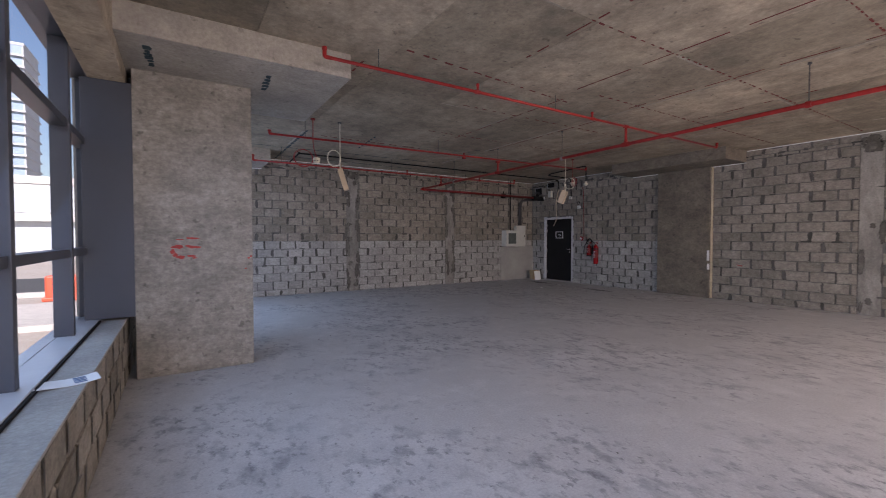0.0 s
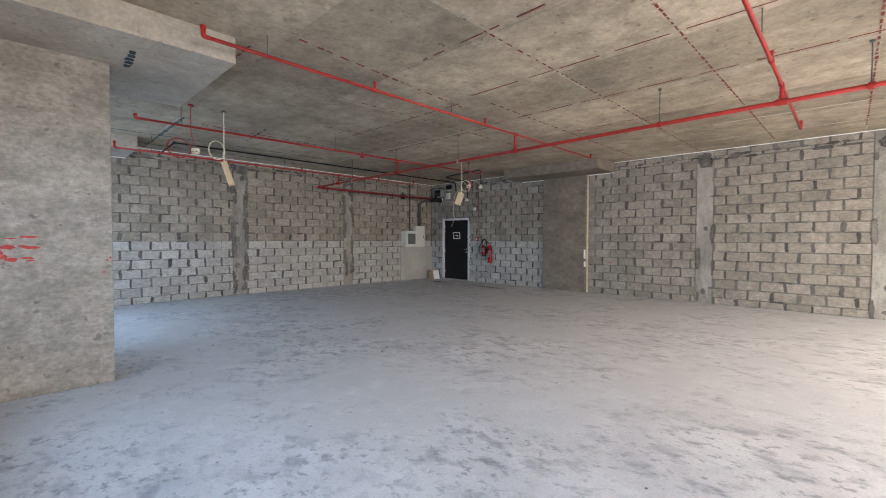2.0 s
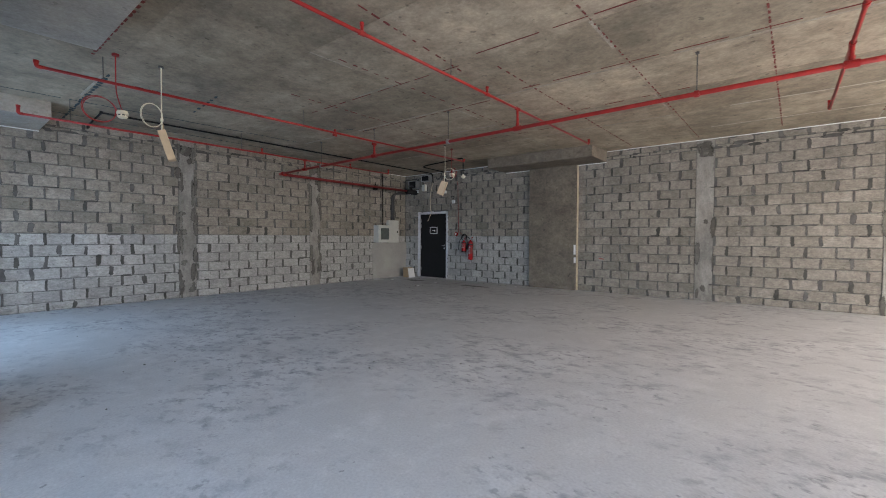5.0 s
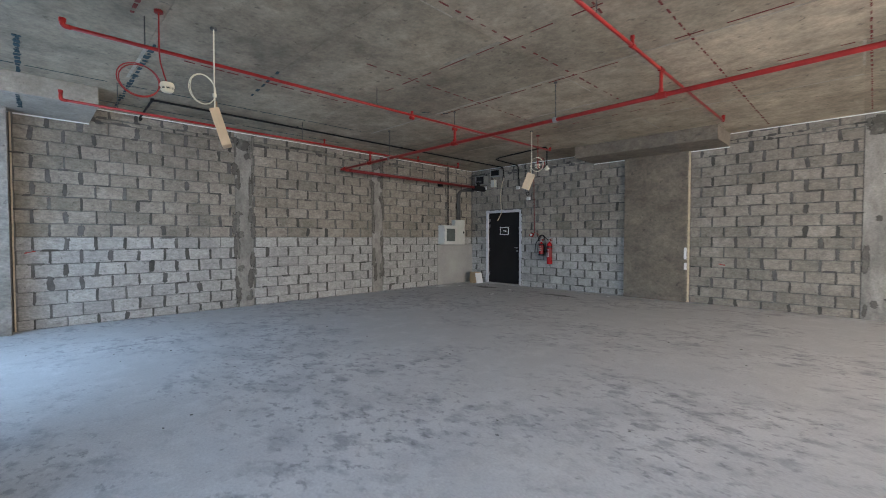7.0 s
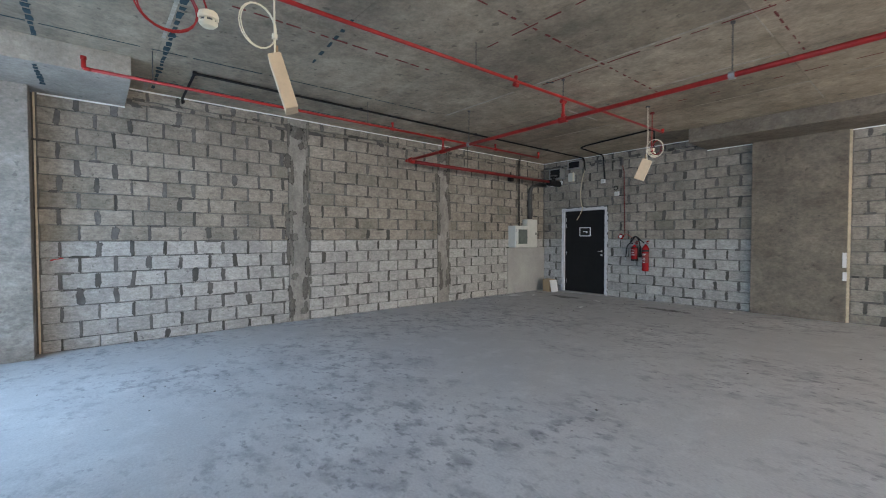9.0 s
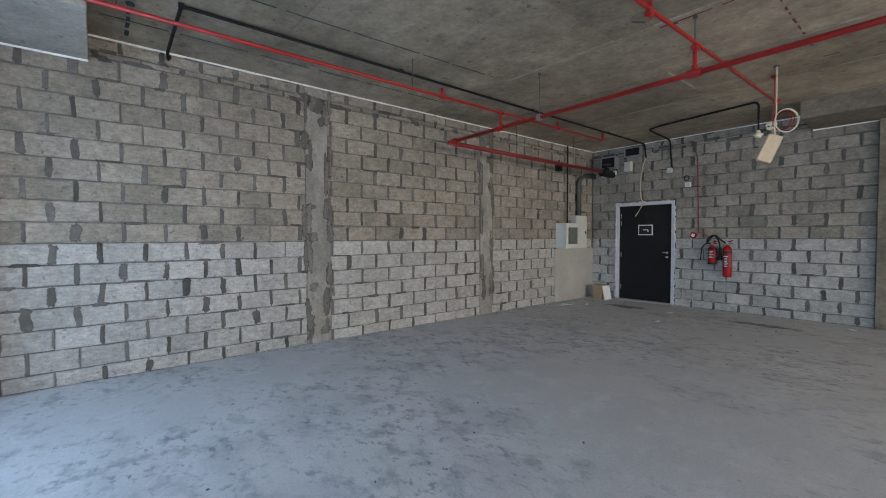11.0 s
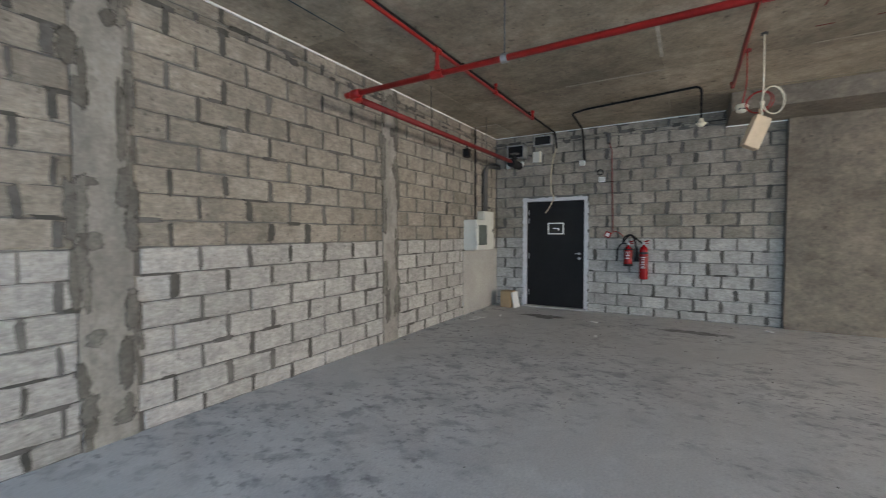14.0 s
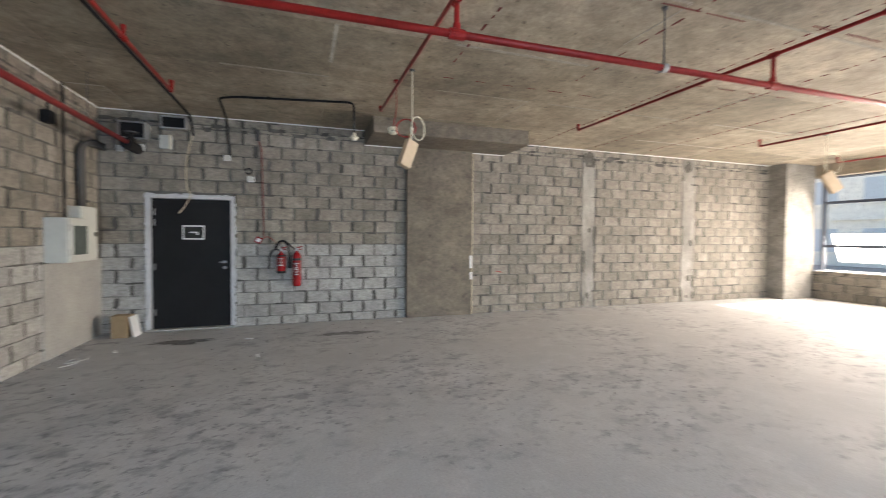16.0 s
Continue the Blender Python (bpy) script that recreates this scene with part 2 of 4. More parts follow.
M_PAVE = surface("pale_paving", (0.50, 0.47, 0.43), (0.42, 0.40, 0.37), (0.34, 0.32, 0.30), 0.9, 0.4, 8, 0.3, 0.003)
M_FACADE = surface("pale_facade_render", (0.60, 0.58, 0.55), (0.54, 0.52, 0.49), (0.4, 0.38, 0.36), 0.85, 0.1, 3, 0.2, 0.004)
M_OFFICE = surface("cream_facade_render", (0.82, 0.78, 0.70), (0.76, 0.72, 0.65), (0.6, 0.57, 0.52), 0.85, 0.1, 3, 0.2, 0.004)
M_PANE = paint("facade_glazing", (0.50, 0.54, 0.58), 0.3)
M_TOWER = surface("grey_tower_render", (0.50, 0.51, 0.53), (0.44, 0.45, 0.47), (0.38, 0.39, 0.40), 0.85, 0.1, 3, 0.2, 0.004)
M_TOWERGLASS = paint("blue_tower_glazing", (0.26, 0.34, 0.44), 0.3)
M_ORANGE = paint("orange_barrier_plastic", (0.62, 0.09, 0.04), 0.5)

M_GLASS, gt, gb = nodes_of("clear_glass", 0.0)
gb.inputs["Transmission Weight"].default_value = 1.0
gb.inputs["IOR"].default_value = 1.02
gb.inputs["Base Color"].default_value = (0.95, 0.98, 0.97, 1)

# ---- mesh helpers ----


def mesh_object(name, bm, mat, parent=None):
    me = bpy.data.meshes.new(name)
    bm.normal_update()
    bm.to_mesh(me)
    bm.free()
    me.materials.append(mat)
    ob = new(name, me)
    ob.parent = parent
    return ob


def part(name, bm, mat, parent, label="", smooth=False):
    ob = mesh_object(name, bm, mat, parent)
    if label:
        tagged(ob, label)
    if smooth:
        ob.data.shade_smooth()
    return ob


def thing(name, label, category, at=(0, 0, 0), group="", kind="", turn=0.0):
    ob = new(name)
    ob.empty_display_size = 0.1
    ob.matrix_world = pose(*at, 0, 0, turn)
    return tagged(ob, label, category, group, kind)


def setting(name, bm, mat, label, category="structure"):
    return tagged(mesh_object(name, bm, mat), label, category, kind="structure")


def box(bm, x0, x1, y0, y1, z0, z1, bevel=0.0):
    verts = bmesh.ops.create_cube(bm, size=1.0)["verts"]
    bmesh.ops.transform(bm, matrix=Matrix.LocRotScale(((x0 + x1) / 2, (y0 + y1) / 2, (z0 + z1) / 2), None, (abs(x1 - x0), abs(y1 - y0), abs(z1 - z0))), verts=verts)
    if bevel:
        edges = list({e for v in verts for e in v.link_edges})
        bmesh.ops.bevel(bm, geom=edges, offset=bevel, segments=2, affect="EDGES", profile=0.5)
    return bm


def boxed(*dims, bevel=0.0):
    return box(bmesh.new(), *dims, bevel=bevel)


def tube(bm, points, r, n=10, cap=True):
    """A round tube along a line of points."""
    pts = [Vector(p) for p in points]
    ways = [((pts[min(i + 1, len(pts) - 1)] - pts[i]).normalized() + (pts[i] - pts[max(i - 1, 0)]).normalized()).normalized() for i in range(len(pts))]
    side = ways[0].orthogonal().normalized()
    rings = []
    for i, (p, w) in enumerate(zip(pts, ways)):
        side = (side - w * side.dot(w)).normalized()
        up = w.cross(side)
        grow = 1.0
        if 0 < i < len(pts) - 1:
            grow = 1 / max(0.6, w.dot((pts[i] - pts[i - 1]).normalized()))
        rings.append([bm.verts.new(p + (side * math.cos(a) + up * math.sin(a)) * r * (1 + (grow - 1) * 0.5)) for a in (2 * math.pi * k / n for k in range(n))])
    for a, b in zip(rings, rings[1:]):
        for k in range(n):
            bm.faces.new((a[k], a[(k + 1) % n], b[(k + 1) % n], b[k]))
    if cap:
        bm.faces.new(rings[0][::-1])
        bm.faces.new(rings[-1])
    return bm


def tubed(points, r, n=10):
    return tube(bmesh.new(), points, r, n)


def turned(bm, profile, centre=(0, 0, 0), n=24):
    """A body of revolution about z, from (radius, height) pairs."""
    rings = [[bm.verts.new((centre[0] + r * math.cos(2 * math.pi * k / n), centre[1] + r * math.sin(2 * math.pi * k / n), centre[2] + z)) for k in range(n)] for r, z in profile]
    for a, b in zip(rings, rings[1:]):
        for k in range(n):
            bm.faces.new((a[k], a[(k + 1) % n], b[(k + 1) % n], b[k]))
    bm.faces.new(rings[0][::-1])
    bm.faces.new(rings[-1])
    return bm


def bent(points, radius=0.06, steps=5):
    """The points of a line with its corners rounded."""
    pts, out = [Vector(p) for p in points], [Vector(points[0])]
    for a, b, c in zip(pts, pts[1:], pts[2:]):
        r = min(radius, (b - a).length * 0.45, (c - b).length * 0.45)
        p, q = b + (a - b).normalized() * r, b + (c - b).normalized() * r
        for k in range(steps + 1):
            s = k / steps
            out.append(p * (1 - s) ** 2 + b * 2 * s * (1 - s) + q * s ** 2)
    return out + [pts[-1]]


def spline(points, steps=8):
    """A smooth curve through the points."""
    p = [Vector(q) for q in points]
    p = [p[0] * 2 - p[1]] + p + [p[-1] * 2 - p[-2]]
    out = []
    for a, b, c, d in zip(p, p[1:], p[2:], p[3:]):
        for k in range(steps):
            s = k / steps
            out.append(0.5 * ((2 * b) + (c - a) * s + (2 * a - 5 * b + 4 * c - d) * s * s + (3 * b - a - 3 * c + d) * s ** 3))
    return out + [p[-2]]


rng = random.Random(7)

# ---- large structure ----
bm = boxed(-1.1, EAST + 0.3, -4.85, NORTH + 0.3, -0.25, 0.0)
floor = setting("floor", bm, M_FLOOR, "bare dusty grey concrete floor with scuffs and stains", "floor")

bm = boxed(-1.1, EAST + 0.3, -4.85, NORTH + 0.3, CEIL + 0.006, CEIL + 0.3)
FORM_X, FORM_Y, FORM_X0, FORM_Y0 = 1.268, 2.63, -1.98, -5.56       # formwork sheets and their first joints
x = FORM_X0
while x < EAST + 0.2:
    y = FORM_Y0
    while y < NORTH + 0.2:
        y0, y1 = max(y, -4.8), min(y + FORM_Y, NORTH + 0.25)
        if y1 > y0:
            box(bm, max(x, -1.08) + 0.002, min(x + FORM_X - 0.002, EAST + 0.25), y0 + 0.002, y1 - 0.002, CEIL - rng.uniform(0, 0.0035), CEIL + 0.05)
        y += FORM_Y
    x += FORM_X
panel_faces = len(bm.faces)
for k in range(1, 10):
    for y in (FORM_Y0 + FORM_Y * j for j in range(1, 7)):
        fx = FORM_X0 + FORM_X * k
        if rng.random() < 0.5:
            l = rng.uniform(0.5, 2.4)
            box(bm, fx - rng.uniform(0.004, 0.03), fx + rng.uniform(0.004, 0.03), y, min(y + l, NORTH), CEIL - rng.uniform(0.003, 0.006), CEIL + 0.01)
        if rng.random() < 0.5:
            box(bm, fx, min(fx + rng.uniform(0.4, 1.2), EAST), y - rng.uniform(0.004, 0.02), y + rng.uniform(0.004, 0.02), CEIL - rng.uniform(0.003, 0.006), CEIL + 0.01)
for f in list(bm.faces)[panel_faces:]:
    f.material_index = 1
ceiling = setting("ceiling", bm, M_CEIL, "raw concrete slab soffit with formwork panel joints", "ceiling")
ceiling.data.materials.append(M_LAITANCE)

# panel 3 in darker pilaster concrete: dimmer light on its west face, put into colour
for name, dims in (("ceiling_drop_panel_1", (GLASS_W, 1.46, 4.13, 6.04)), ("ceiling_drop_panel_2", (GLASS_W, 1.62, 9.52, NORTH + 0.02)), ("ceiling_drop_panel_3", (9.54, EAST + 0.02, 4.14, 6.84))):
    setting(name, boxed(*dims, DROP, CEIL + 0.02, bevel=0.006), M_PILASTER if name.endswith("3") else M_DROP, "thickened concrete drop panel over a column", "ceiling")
setting("edge_beam_west", boxed(-0.79, -0.505, SOUTH - 0.3, 9.9, 2.92, CEIL + 0.01, bevel=0.006), M_CEIL, "concrete edge beam above the window wall", "beam")
setting("edge_beam_south", boxed(-0.7, EAST, -4.62, SOUTH, 3.02, CEIL + 0.01, bevel=0.006), M_CEIL, "concrete edge beam above the window wall", "beam")

setting("column_1", boxed(-0.455, 0.62, 5.012, 5.33, 0, DROP + 0.01, bevel=0.008), M_COLUMN, "bare cast concrete column with a red spray mark", "column")
setting("column_2", boxed(-0.45, 0.744, 10.41, 10.75, 0, DROP + 0.01, bevel=0.008), M_COLUMN, "bare cast concrete column in the corner", "column")
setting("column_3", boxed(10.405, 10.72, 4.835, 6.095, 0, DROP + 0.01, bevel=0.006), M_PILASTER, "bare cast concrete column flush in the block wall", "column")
setting("column_4", boxed(10.08, 10.72, -4.33, -3.27, 0, CEIL, bevel=0.008), M_COLUMN, "bare cast concrete column beside the window", "column")

STRIPS = [("N", 3.72, 4.04), ("N", 6.84, 7.14), ("E", 2.0, 2.31), ("E", -0.80, -0.42)]
for i, (side, a, b) in enumerate(STRIPS):
    dims = (a, b, NORTH - 0.004, NORTH + 0.2) if side == "N" else (EAST - 0.004, EAST + 0.2, a, b)
    setting(f"wall_stiffener_{i + 1}", boxed(*dims, 0, CEIL), M_STRIP, "cast concrete stiffener strip between block panels", "wall")

setting("wall_corner_backing", boxed(EAST + 0.1, EAST + 0.3, NORTH - 0.05, NORTH + 0.3, 0, CEIL), M_MORTAR, "mortar filled wall corner", "wall")
setting("wall_west_end", boxed(GLASS_W - 0.2, -0.45, 9.9, NORTH + 0.3, 0, CEIL), M_COLUMN, "concrete wall end beside the column", "wall")

# ---- glazed walls ----


def glazing(name, axis, glass, inner, a0, a1, sill, head, mullions, transoms):
    """Aluminium window wall: deep mullions, transoms, panes. axis: the wall runs along it."""
    sign = 1 if inner > glass else -1

    def place(p0, p1, d0, d1, z0, z1, bevel=0.004):
        d0, d1 = sorted((glass + sign * d0, glass + sign * d1))
        return boxed(d0, d1, p0, p1, z0, z1, bevel=bevel) if axis == "y" else boxed(p0, p1, d0, d1, z0, z1, bevel=bevel)

    win = thing(name, "grey aluminium window wall with deep mullions and clear panes", "window", kind="structure")
    for p in mullions:
        part("mullion", place(p - 0.035, p + 0.035, 0.045, 0.17, sill, head), M_ALU, win)
    for z in transoms:
        for p, q in zip(mullions, mullions[1:]):
            part("transom", place(p + 0.035, q - 0.035, 0.045, 0.155, z - 0.032, z + 0.032), M_ALU, win)
    part("head_frame", place(a0, a1, -0.03, 0.20, head - 0.02, head + 0.18), M_ALU, win)
    part("sill_frame", place(a0, a1, -0.03, 0.235, sill - 0.05, sill + 0.012), M_ALUWHITE, win, "pale aluminium sill")
    levels = [sill + 0.012, *transoms, head - 0.02]
    for p, q in zip(mullions, mullions[1:]):
        for lo, hi in zip(levels, levels[1:]):
            pane = part("pane", place(p + 0.03, q - 0.03, 0.056, 0.064, lo, hi, bevel=0), M_GLASS, win, "clear glass pane")
            pane.visible_shadow = False
    return win


glazing("window_1", "y", GLASS_W, WEST, -4.3, 5.36, 0.62, 3.0, [-4.26, -2.85, -1.42, 0.01, 1.44, 2.87, 4.31, 5.33], [1.29, 2.32])
glazing("window_2", "y", GLASS_W, WEST, 6.9, 9.9, 0.62, 3.0, [6.935, 8.36, 9.86], [1.29, 2.32])
glazing("window_3", "x", GLASS_S, SOUTH, 1.6, 10.08, 0.70, 3.02, [1.64, 3.04, 4.44, 5.84, 7.24, 8.64, 10.04], [1.31, 2.39])
# assumed, unseen wall end: stops sun through the south glass reaching the west mullions
setting("wall_south_west", boxed(GLASS_W - 0.1, 1.6, GLASS_S - 0.1, SOUTH, 0, CEIL), M_PLASTER, "unseen wall added to keep the sun off the west mullions", "wall")
# unseen blocker, added to deepen the floor shade beside column_1
setting("wall_west_pier", boxed(GLASS_W + 0.02, -0.458, 5.332, 6.895, 0.615, CEIL), M_PLASTER, "unseen blocker added to deepen the shade beside the column", "wall")
setting("cladding_panel", boxed(-0.845, -0.455, 5.02, 5.3, 0.632, 2.92, bevel=0.004), M_ALU, "grey aluminium panel between window and column", "panel")
for name, dims in (("parapet_cap_west", (WEST - 0.19, WEST + 0.004, SOUTH, 5.33)), ("parapet_cap_northwest", (WEST - 0.19, WEST + 0.004, 5.335, 9.9)), ("parapet_cap_south", (1.6, 10.075, SOUTH - 0.2, SOUTH + 0.004))):
    z = 0.68 if "south" in name else 0.6
    setting(name, boxed(*dims, z - 0.006, z + 0.012, bevel=0.005), M_PLASTER, "rough pale mortar bed on top of the parapet", "wall")
setting("window_gasket", boxed(-0.735, -0.72, SOUTH, 5.01, 0.6, 0.626), M_BLACK, "black rubber gap beside the sill", "trim")

# ---- outside ----
setting("ground", boxed(-600, 600, -600, 900, -1.2, -0.45), M_SAND, "pale sandy ground out to the horizon", "ground")
setting("pavement", boxed(-9, 30, 11.2, 15, -0.5, -0.33), M_PAVE, "pale paved walkway outside the building", "pavement")
setting("road", boxed(-300, 300, 18, 26, -0.5, -0.44), M_ASPHALT, "grey asphalt road", "road")
setting("kerb", boxed(-300, 300, 17.7, 18.0, -0.5, -0.30, bevel=0.02), M_PAVE, "pale concrete kerb along the road", "kerb")


def building(name, label, x0, x1, y0, y1, storeys, step, wall=M_FACADE, pane=M_PANE, base=-0.5, single=False):
    b = thing(name, label, "building", ((x0 + x1) / 2, (y0 + y1) / 2, base))
    wx, wy, h = (x1 - x0) / 2, (y1 - y0) / 2, storeys * step
    part("wall", boxed(-wx, wx, -wy, wy, 0, h), wall, b)
    part("roof", boxed(-wx * 1.02, wx * 1.02, -wy * 1.02, wy * 1.02, h, h + 0.8), wall, b)
    for s in range(storeys):
        z = s * step
        if single:
            for k in range(7):
                c = -wx + (k + 0.5) * 2 * wx / 7
                win = part("window", boxed(c - 0.95, c + 0.95, wy - 0.1, wy + 0.05, z + step * 0.3, z + step * 0.78), pane, b, "grey window")
                part("sill", boxed(c - 1.05, c + 1.05, wy, wy + 0.14, z + step * 0.27, z + step * 0.3), wall, win)
            part("ledge", boxed(-wx * 1.01, wx * 1.01, wy, wy + 0.25, z + step * 0.95, z + step), wall, b)
            continue
        part("window_band", boxed(-wx * 0.96, wx * 0.96, -wy - 0.08, wy + 0.08, z + step * 0.2, z + step * 0.96), pane, b, "dark glazed band")
        part("balcony", boxed(-wx * 1.04, wx * 1.04, -wy - 0.9, wy + 0.9, z - 0.15, z + 0.45), wall, b, "white balcony slab")
    return b


building("tower_block", "tall white residential tower with balcony slabs", -56, -39.5, 180, 196, 18, 3.4, M_TOWER, M_TOWERGLASS)
building("low_building", "low pale commercial building beyond the road", -34, -8, 60, 75, 2, 3.8)
building("office_building", "pale office building across the street", 2, 26, -48, -30, 4, 3.6, M_OFFICE, single=True)

cone = thing("traffic_barrier", "orange plastic road barrier standing at the kerb", "barrier", (-2.9, 16.6, -0.45))
part("body", boxed(-0.5, 0.5, -0.2, 0.2, 0, 0.75, bevel=0.06), M_ORANGE, cone)
part("foot", boxed(-0.55, 0.55, -0.28, 0.28, 0.0, 0.12, bevel=0.03), M_ORANGE, cone)

# ---- trims ----
for name, dims in (("trim_north", (0.78, EAST, NORTH - 0.014, NORTH + 0.02, CEIL - 0.020, CEIL - 0.004)),
                   ("trim_east_1", (EAST - 0.014, EAST + 0.02, 6.85, NORTH - 0.014, CEIL - 0.020, CEIL - 0.004)),
                   ("trim_east_2", (EAST - 0.014, EAST + 0.02, -3.27, 4.13, CEIL - 0.020, CEIL - 0.004)),
                   ("trim_east_3", (EAST - 0.014, EAST + 0.02, 4.14, 4.80, DROP - 0.018, DROP - 0.002)),
                   ("trim_east_4", (EAST - 0.014, EAST + 0.02, 6.10, 6.84, DROP - 0.018, DROP - 0.002)),
                   ("trim_north_2", (0.80, 1.62, NORTH - 0.014, NORTH + 0.02, DROP - 0.018, DROP - 0.002))):
    setting(name, boxed(*dims), M_SEAL, "white sealant line between wall and ceiling", "trim")
setting("joint_board_east", boxed(EAST - 0.03, EAST + 0.1, 4.80, 4.833, 0, DROP), M_FOAM, "yellowed joint board between column and block wall", "trim")
setting("joint_gap_north", boxed(0.7445, 0.7615, NORTH + 0.03, NORTH + 0.2, 0, DROP), M_MORTAR, "dark open joint between column and block wall", "trim")
setting("joint_board_north", boxed(0.762, 0.779, NORTH - 0.006, NORTH + 0.2, 0, DROP), M_FOAM, "yellowed joint board between column and block wall", "trim")
setting("wall_plaster_panel", boxed(9.03, EAST + 0.01, NORTH - 0.016, NORTH + 0.1, 0, 1.12, bevel=0.004), M_PLASTER, "plain cement plaster patch under the meter box", "wall")
for k, (dy, z, h) in enumerate(((4.86, 1.0, 0.24), (4.855, 0.74, 0.14))):
    bm = boxed(10.396, 10.41, dy - 0.03, dy + 0.02, z - h / 2, z + h / 2, bevel=0.004)
    setting(f"filler_patch_{k + 1}", bm, M_WHITE, "white filler smeared on the column's edge", "trim")

# ---- marks on the ceiling ----


def dashes(name, p0, p1, width, dash, gap, mat, z=CEIL, label="red chalk setting-out line on the ceiling"):
    bm, a, b = bmesh.new(), Vector(p0), Vector(p1)
    way = (b - a).normalized()
    side, s, n = Vector((-way.y, way.x)), 0.0, (b - a).length
    while s < n:
        l = dash * rng.uniform(0.5, 1.5)
        w = width * rng.uniform(0.5, 1.2)
        p, q = a + way * s, a + way * min(s + l, n)
        j = [side * (w / 2 * rng.uniform(0.6, 1.2)) for _ in range(4)]
        ring = [p - j[0], (p + q) / 2 - j[1] * 1.2, q - j[1], q + j[2], (p + q) / 2 + j[3] * 1.1, p + j[3]]
        low = [bm.verts.new((v.x, v.y, z - 0.0065)) for v in ring]
        top = [bm.verts.new((v.x, v.y, z + 0.004)) for v in ring]
        bm.faces.new(low[::-1])
        for k in range(6):
            bm.faces.new((top[k], top[(k + 1) % 6], low[(k + 1) % 6], low[k]))
        s += l + gap * rng.uniform(0.5, 1.6)
    setting(name, bm, mat, label, "marking")


RED_LINES = [((4.24, 0.3), (4.26, 3.6), 0.014, 0.55, 0.10), ((4.40, 3.9), (4.40, 6.9), 0.014, 0.3, 0.12), ((5.52, -0.75), (5.54, 3.7), 0.013, 0.5, 0.12),
             ((5.69, 4.3), (5.71, 7.3), 0.014, 0.3, 0.1), ((3.0, 1.7), (3.05, 3.2), 0.014, 0.2, 0.15), ((3.0, 2.33), (10.3, 2.24), 0.018, 0.06, 0.07),
             ((3.5, 1.05), (10.1, 0.94), 0.019, 0.07, 0.05), ((4.6, -0.29), (9.95, -0.30), 0.023, 0.07, 0.06), ((1.9, 3.72), (4.6, 3.98), 0.02, 0.08, 0.08),
             ((3.7, 6.35), (7.3, 6.36), 0.02, 0.09, 0.09), ((2.2, 7.74), (4.3, 7.74), 0.017, 0.12, 0.06), ((1.62, 4.2), (1.60, 6.9), 0.03, 0.06, 0.05),
             ((6.9, 1.9), (6.95, 3.4), 0.012, 0.2, 0.3), ((7.7, 4.3), (7.72, 6.4), 0.014, 0.16, 0.2), ((3.4, 4.86), (7.3, 4.82), 0.018, 0.09, 0.12), ((4.7, 3.55), (10.2, 3.51), 0.02, 0.07, 0.07)]
for k, (p0, p1, w, d, g) in enumerate(RED_LINES):
    dashes(f"setting_out_line_{k + 1}", p0, p1, w, d, g, M_REDLINE)
BLUE_LINES = [((0.87, 8.2), (0.87, 9.5), 0.05, 0.07, 0.03), ((1.88, 7.5), (1.9, 10.5), 0.05, 0.09, 0.05), ((-0.3, 9.22), (5.4, 9.0), 0.009, 0.5, 0.06),
              ((3.18, 8.4), (3.08, 7.2), 0.03, 0.08, 0.14), ((1.7, 10.15), (5.6, 10.12), 0.008, 0.5, 0.1), ((5.4, 7.3), (5.75, 7.05), 0.025, 0.2, 0.2)]
for k, (p0, p1, w, d, g) in enumerate(BLUE_LINES):
    dashes(f"layout_line_{k + 1}", p0, p1, w, d, g, M_BLUELINE, label="dark blue dashed layout line on the ceiling")
for k, (p0, p1) in enumerate((((-0.30, 4.35), (-0.28, 4.85)), ((0.72, 4.5), (0.74, 5.0)), ((0.86, 9.6), (0.88, 10.3)))):
    dashes(f"layout_mark_{k + 1}", p0, p1, 0.06, 0.06, 0.035, M_BLUELINE, DROP, "dark blue crayon marks on the drop panel")

# ---- sprinkler pipes ----
MAIN_X, MAIN_Z = 5.74, 2.79
FALL = 0.009                                               # slope of the main, per metre


def collar(bm, centre, axis, r, l):
    """A short sleeve of larger radius about a pipe."""
    c, w = Vector(centre), Vector(axis).normalized()
    return tube(bm, [c - w * l / 2, c - w * (l / 2 - 0.006), c + w * (l / 2 - 0.006), c + w * l / 2], r, 12)


main = thing("sprinkler_main_pipe", "glossy red steel sprinkler main hung below the slab", "pipe", (MAIN_X, 10.2, MAIN_Z))
part("pipe_run", tubed([(0, 0, 0), (0, -14.4, 14.4 * FALL)], 0.026, 16), M_RED, main, smooth=True)
part("elbow", tube(tubed(bent([(0.13, 0, -0.01), (0, 0, 0), (0, -0.13, 0)], 0.07), 0.041, 14), [(0, 0.055, 0), (0, -0.02, 0)], 0.03, 10), M_RED, main, smooth=True)
part("pipe_run", tubed([(0.08, 0, -0.01), (4.42, 0.0, -0.03)], 0.033, 16), M_REDDARK, main, "dusty dark red pipe along the wall", smooth=True)
for y in (-1.62, -5.08, -8.55, -10.45, -3.3, -12.4):
    part("coupling", collar(bmesh.new(), (0, y, -y * FALL), (0, 1, 0), 0.038, 0.05), M_STEEL if y in (-1.62, -5.08) else M_RED, main)
    rod = tubed([(0, y, 0.02 - y * FALL), (0, y, CEIL - MAIN_Z)], 0.006, 6)
    collar(rod, (0, y, CEIL - MAIN_Z - 0.01), (0, 0, 1), 0.02, 0.02)
    part("hanger_rod", rod, M_DARKPIPE, main, "thin threaded steel rod")
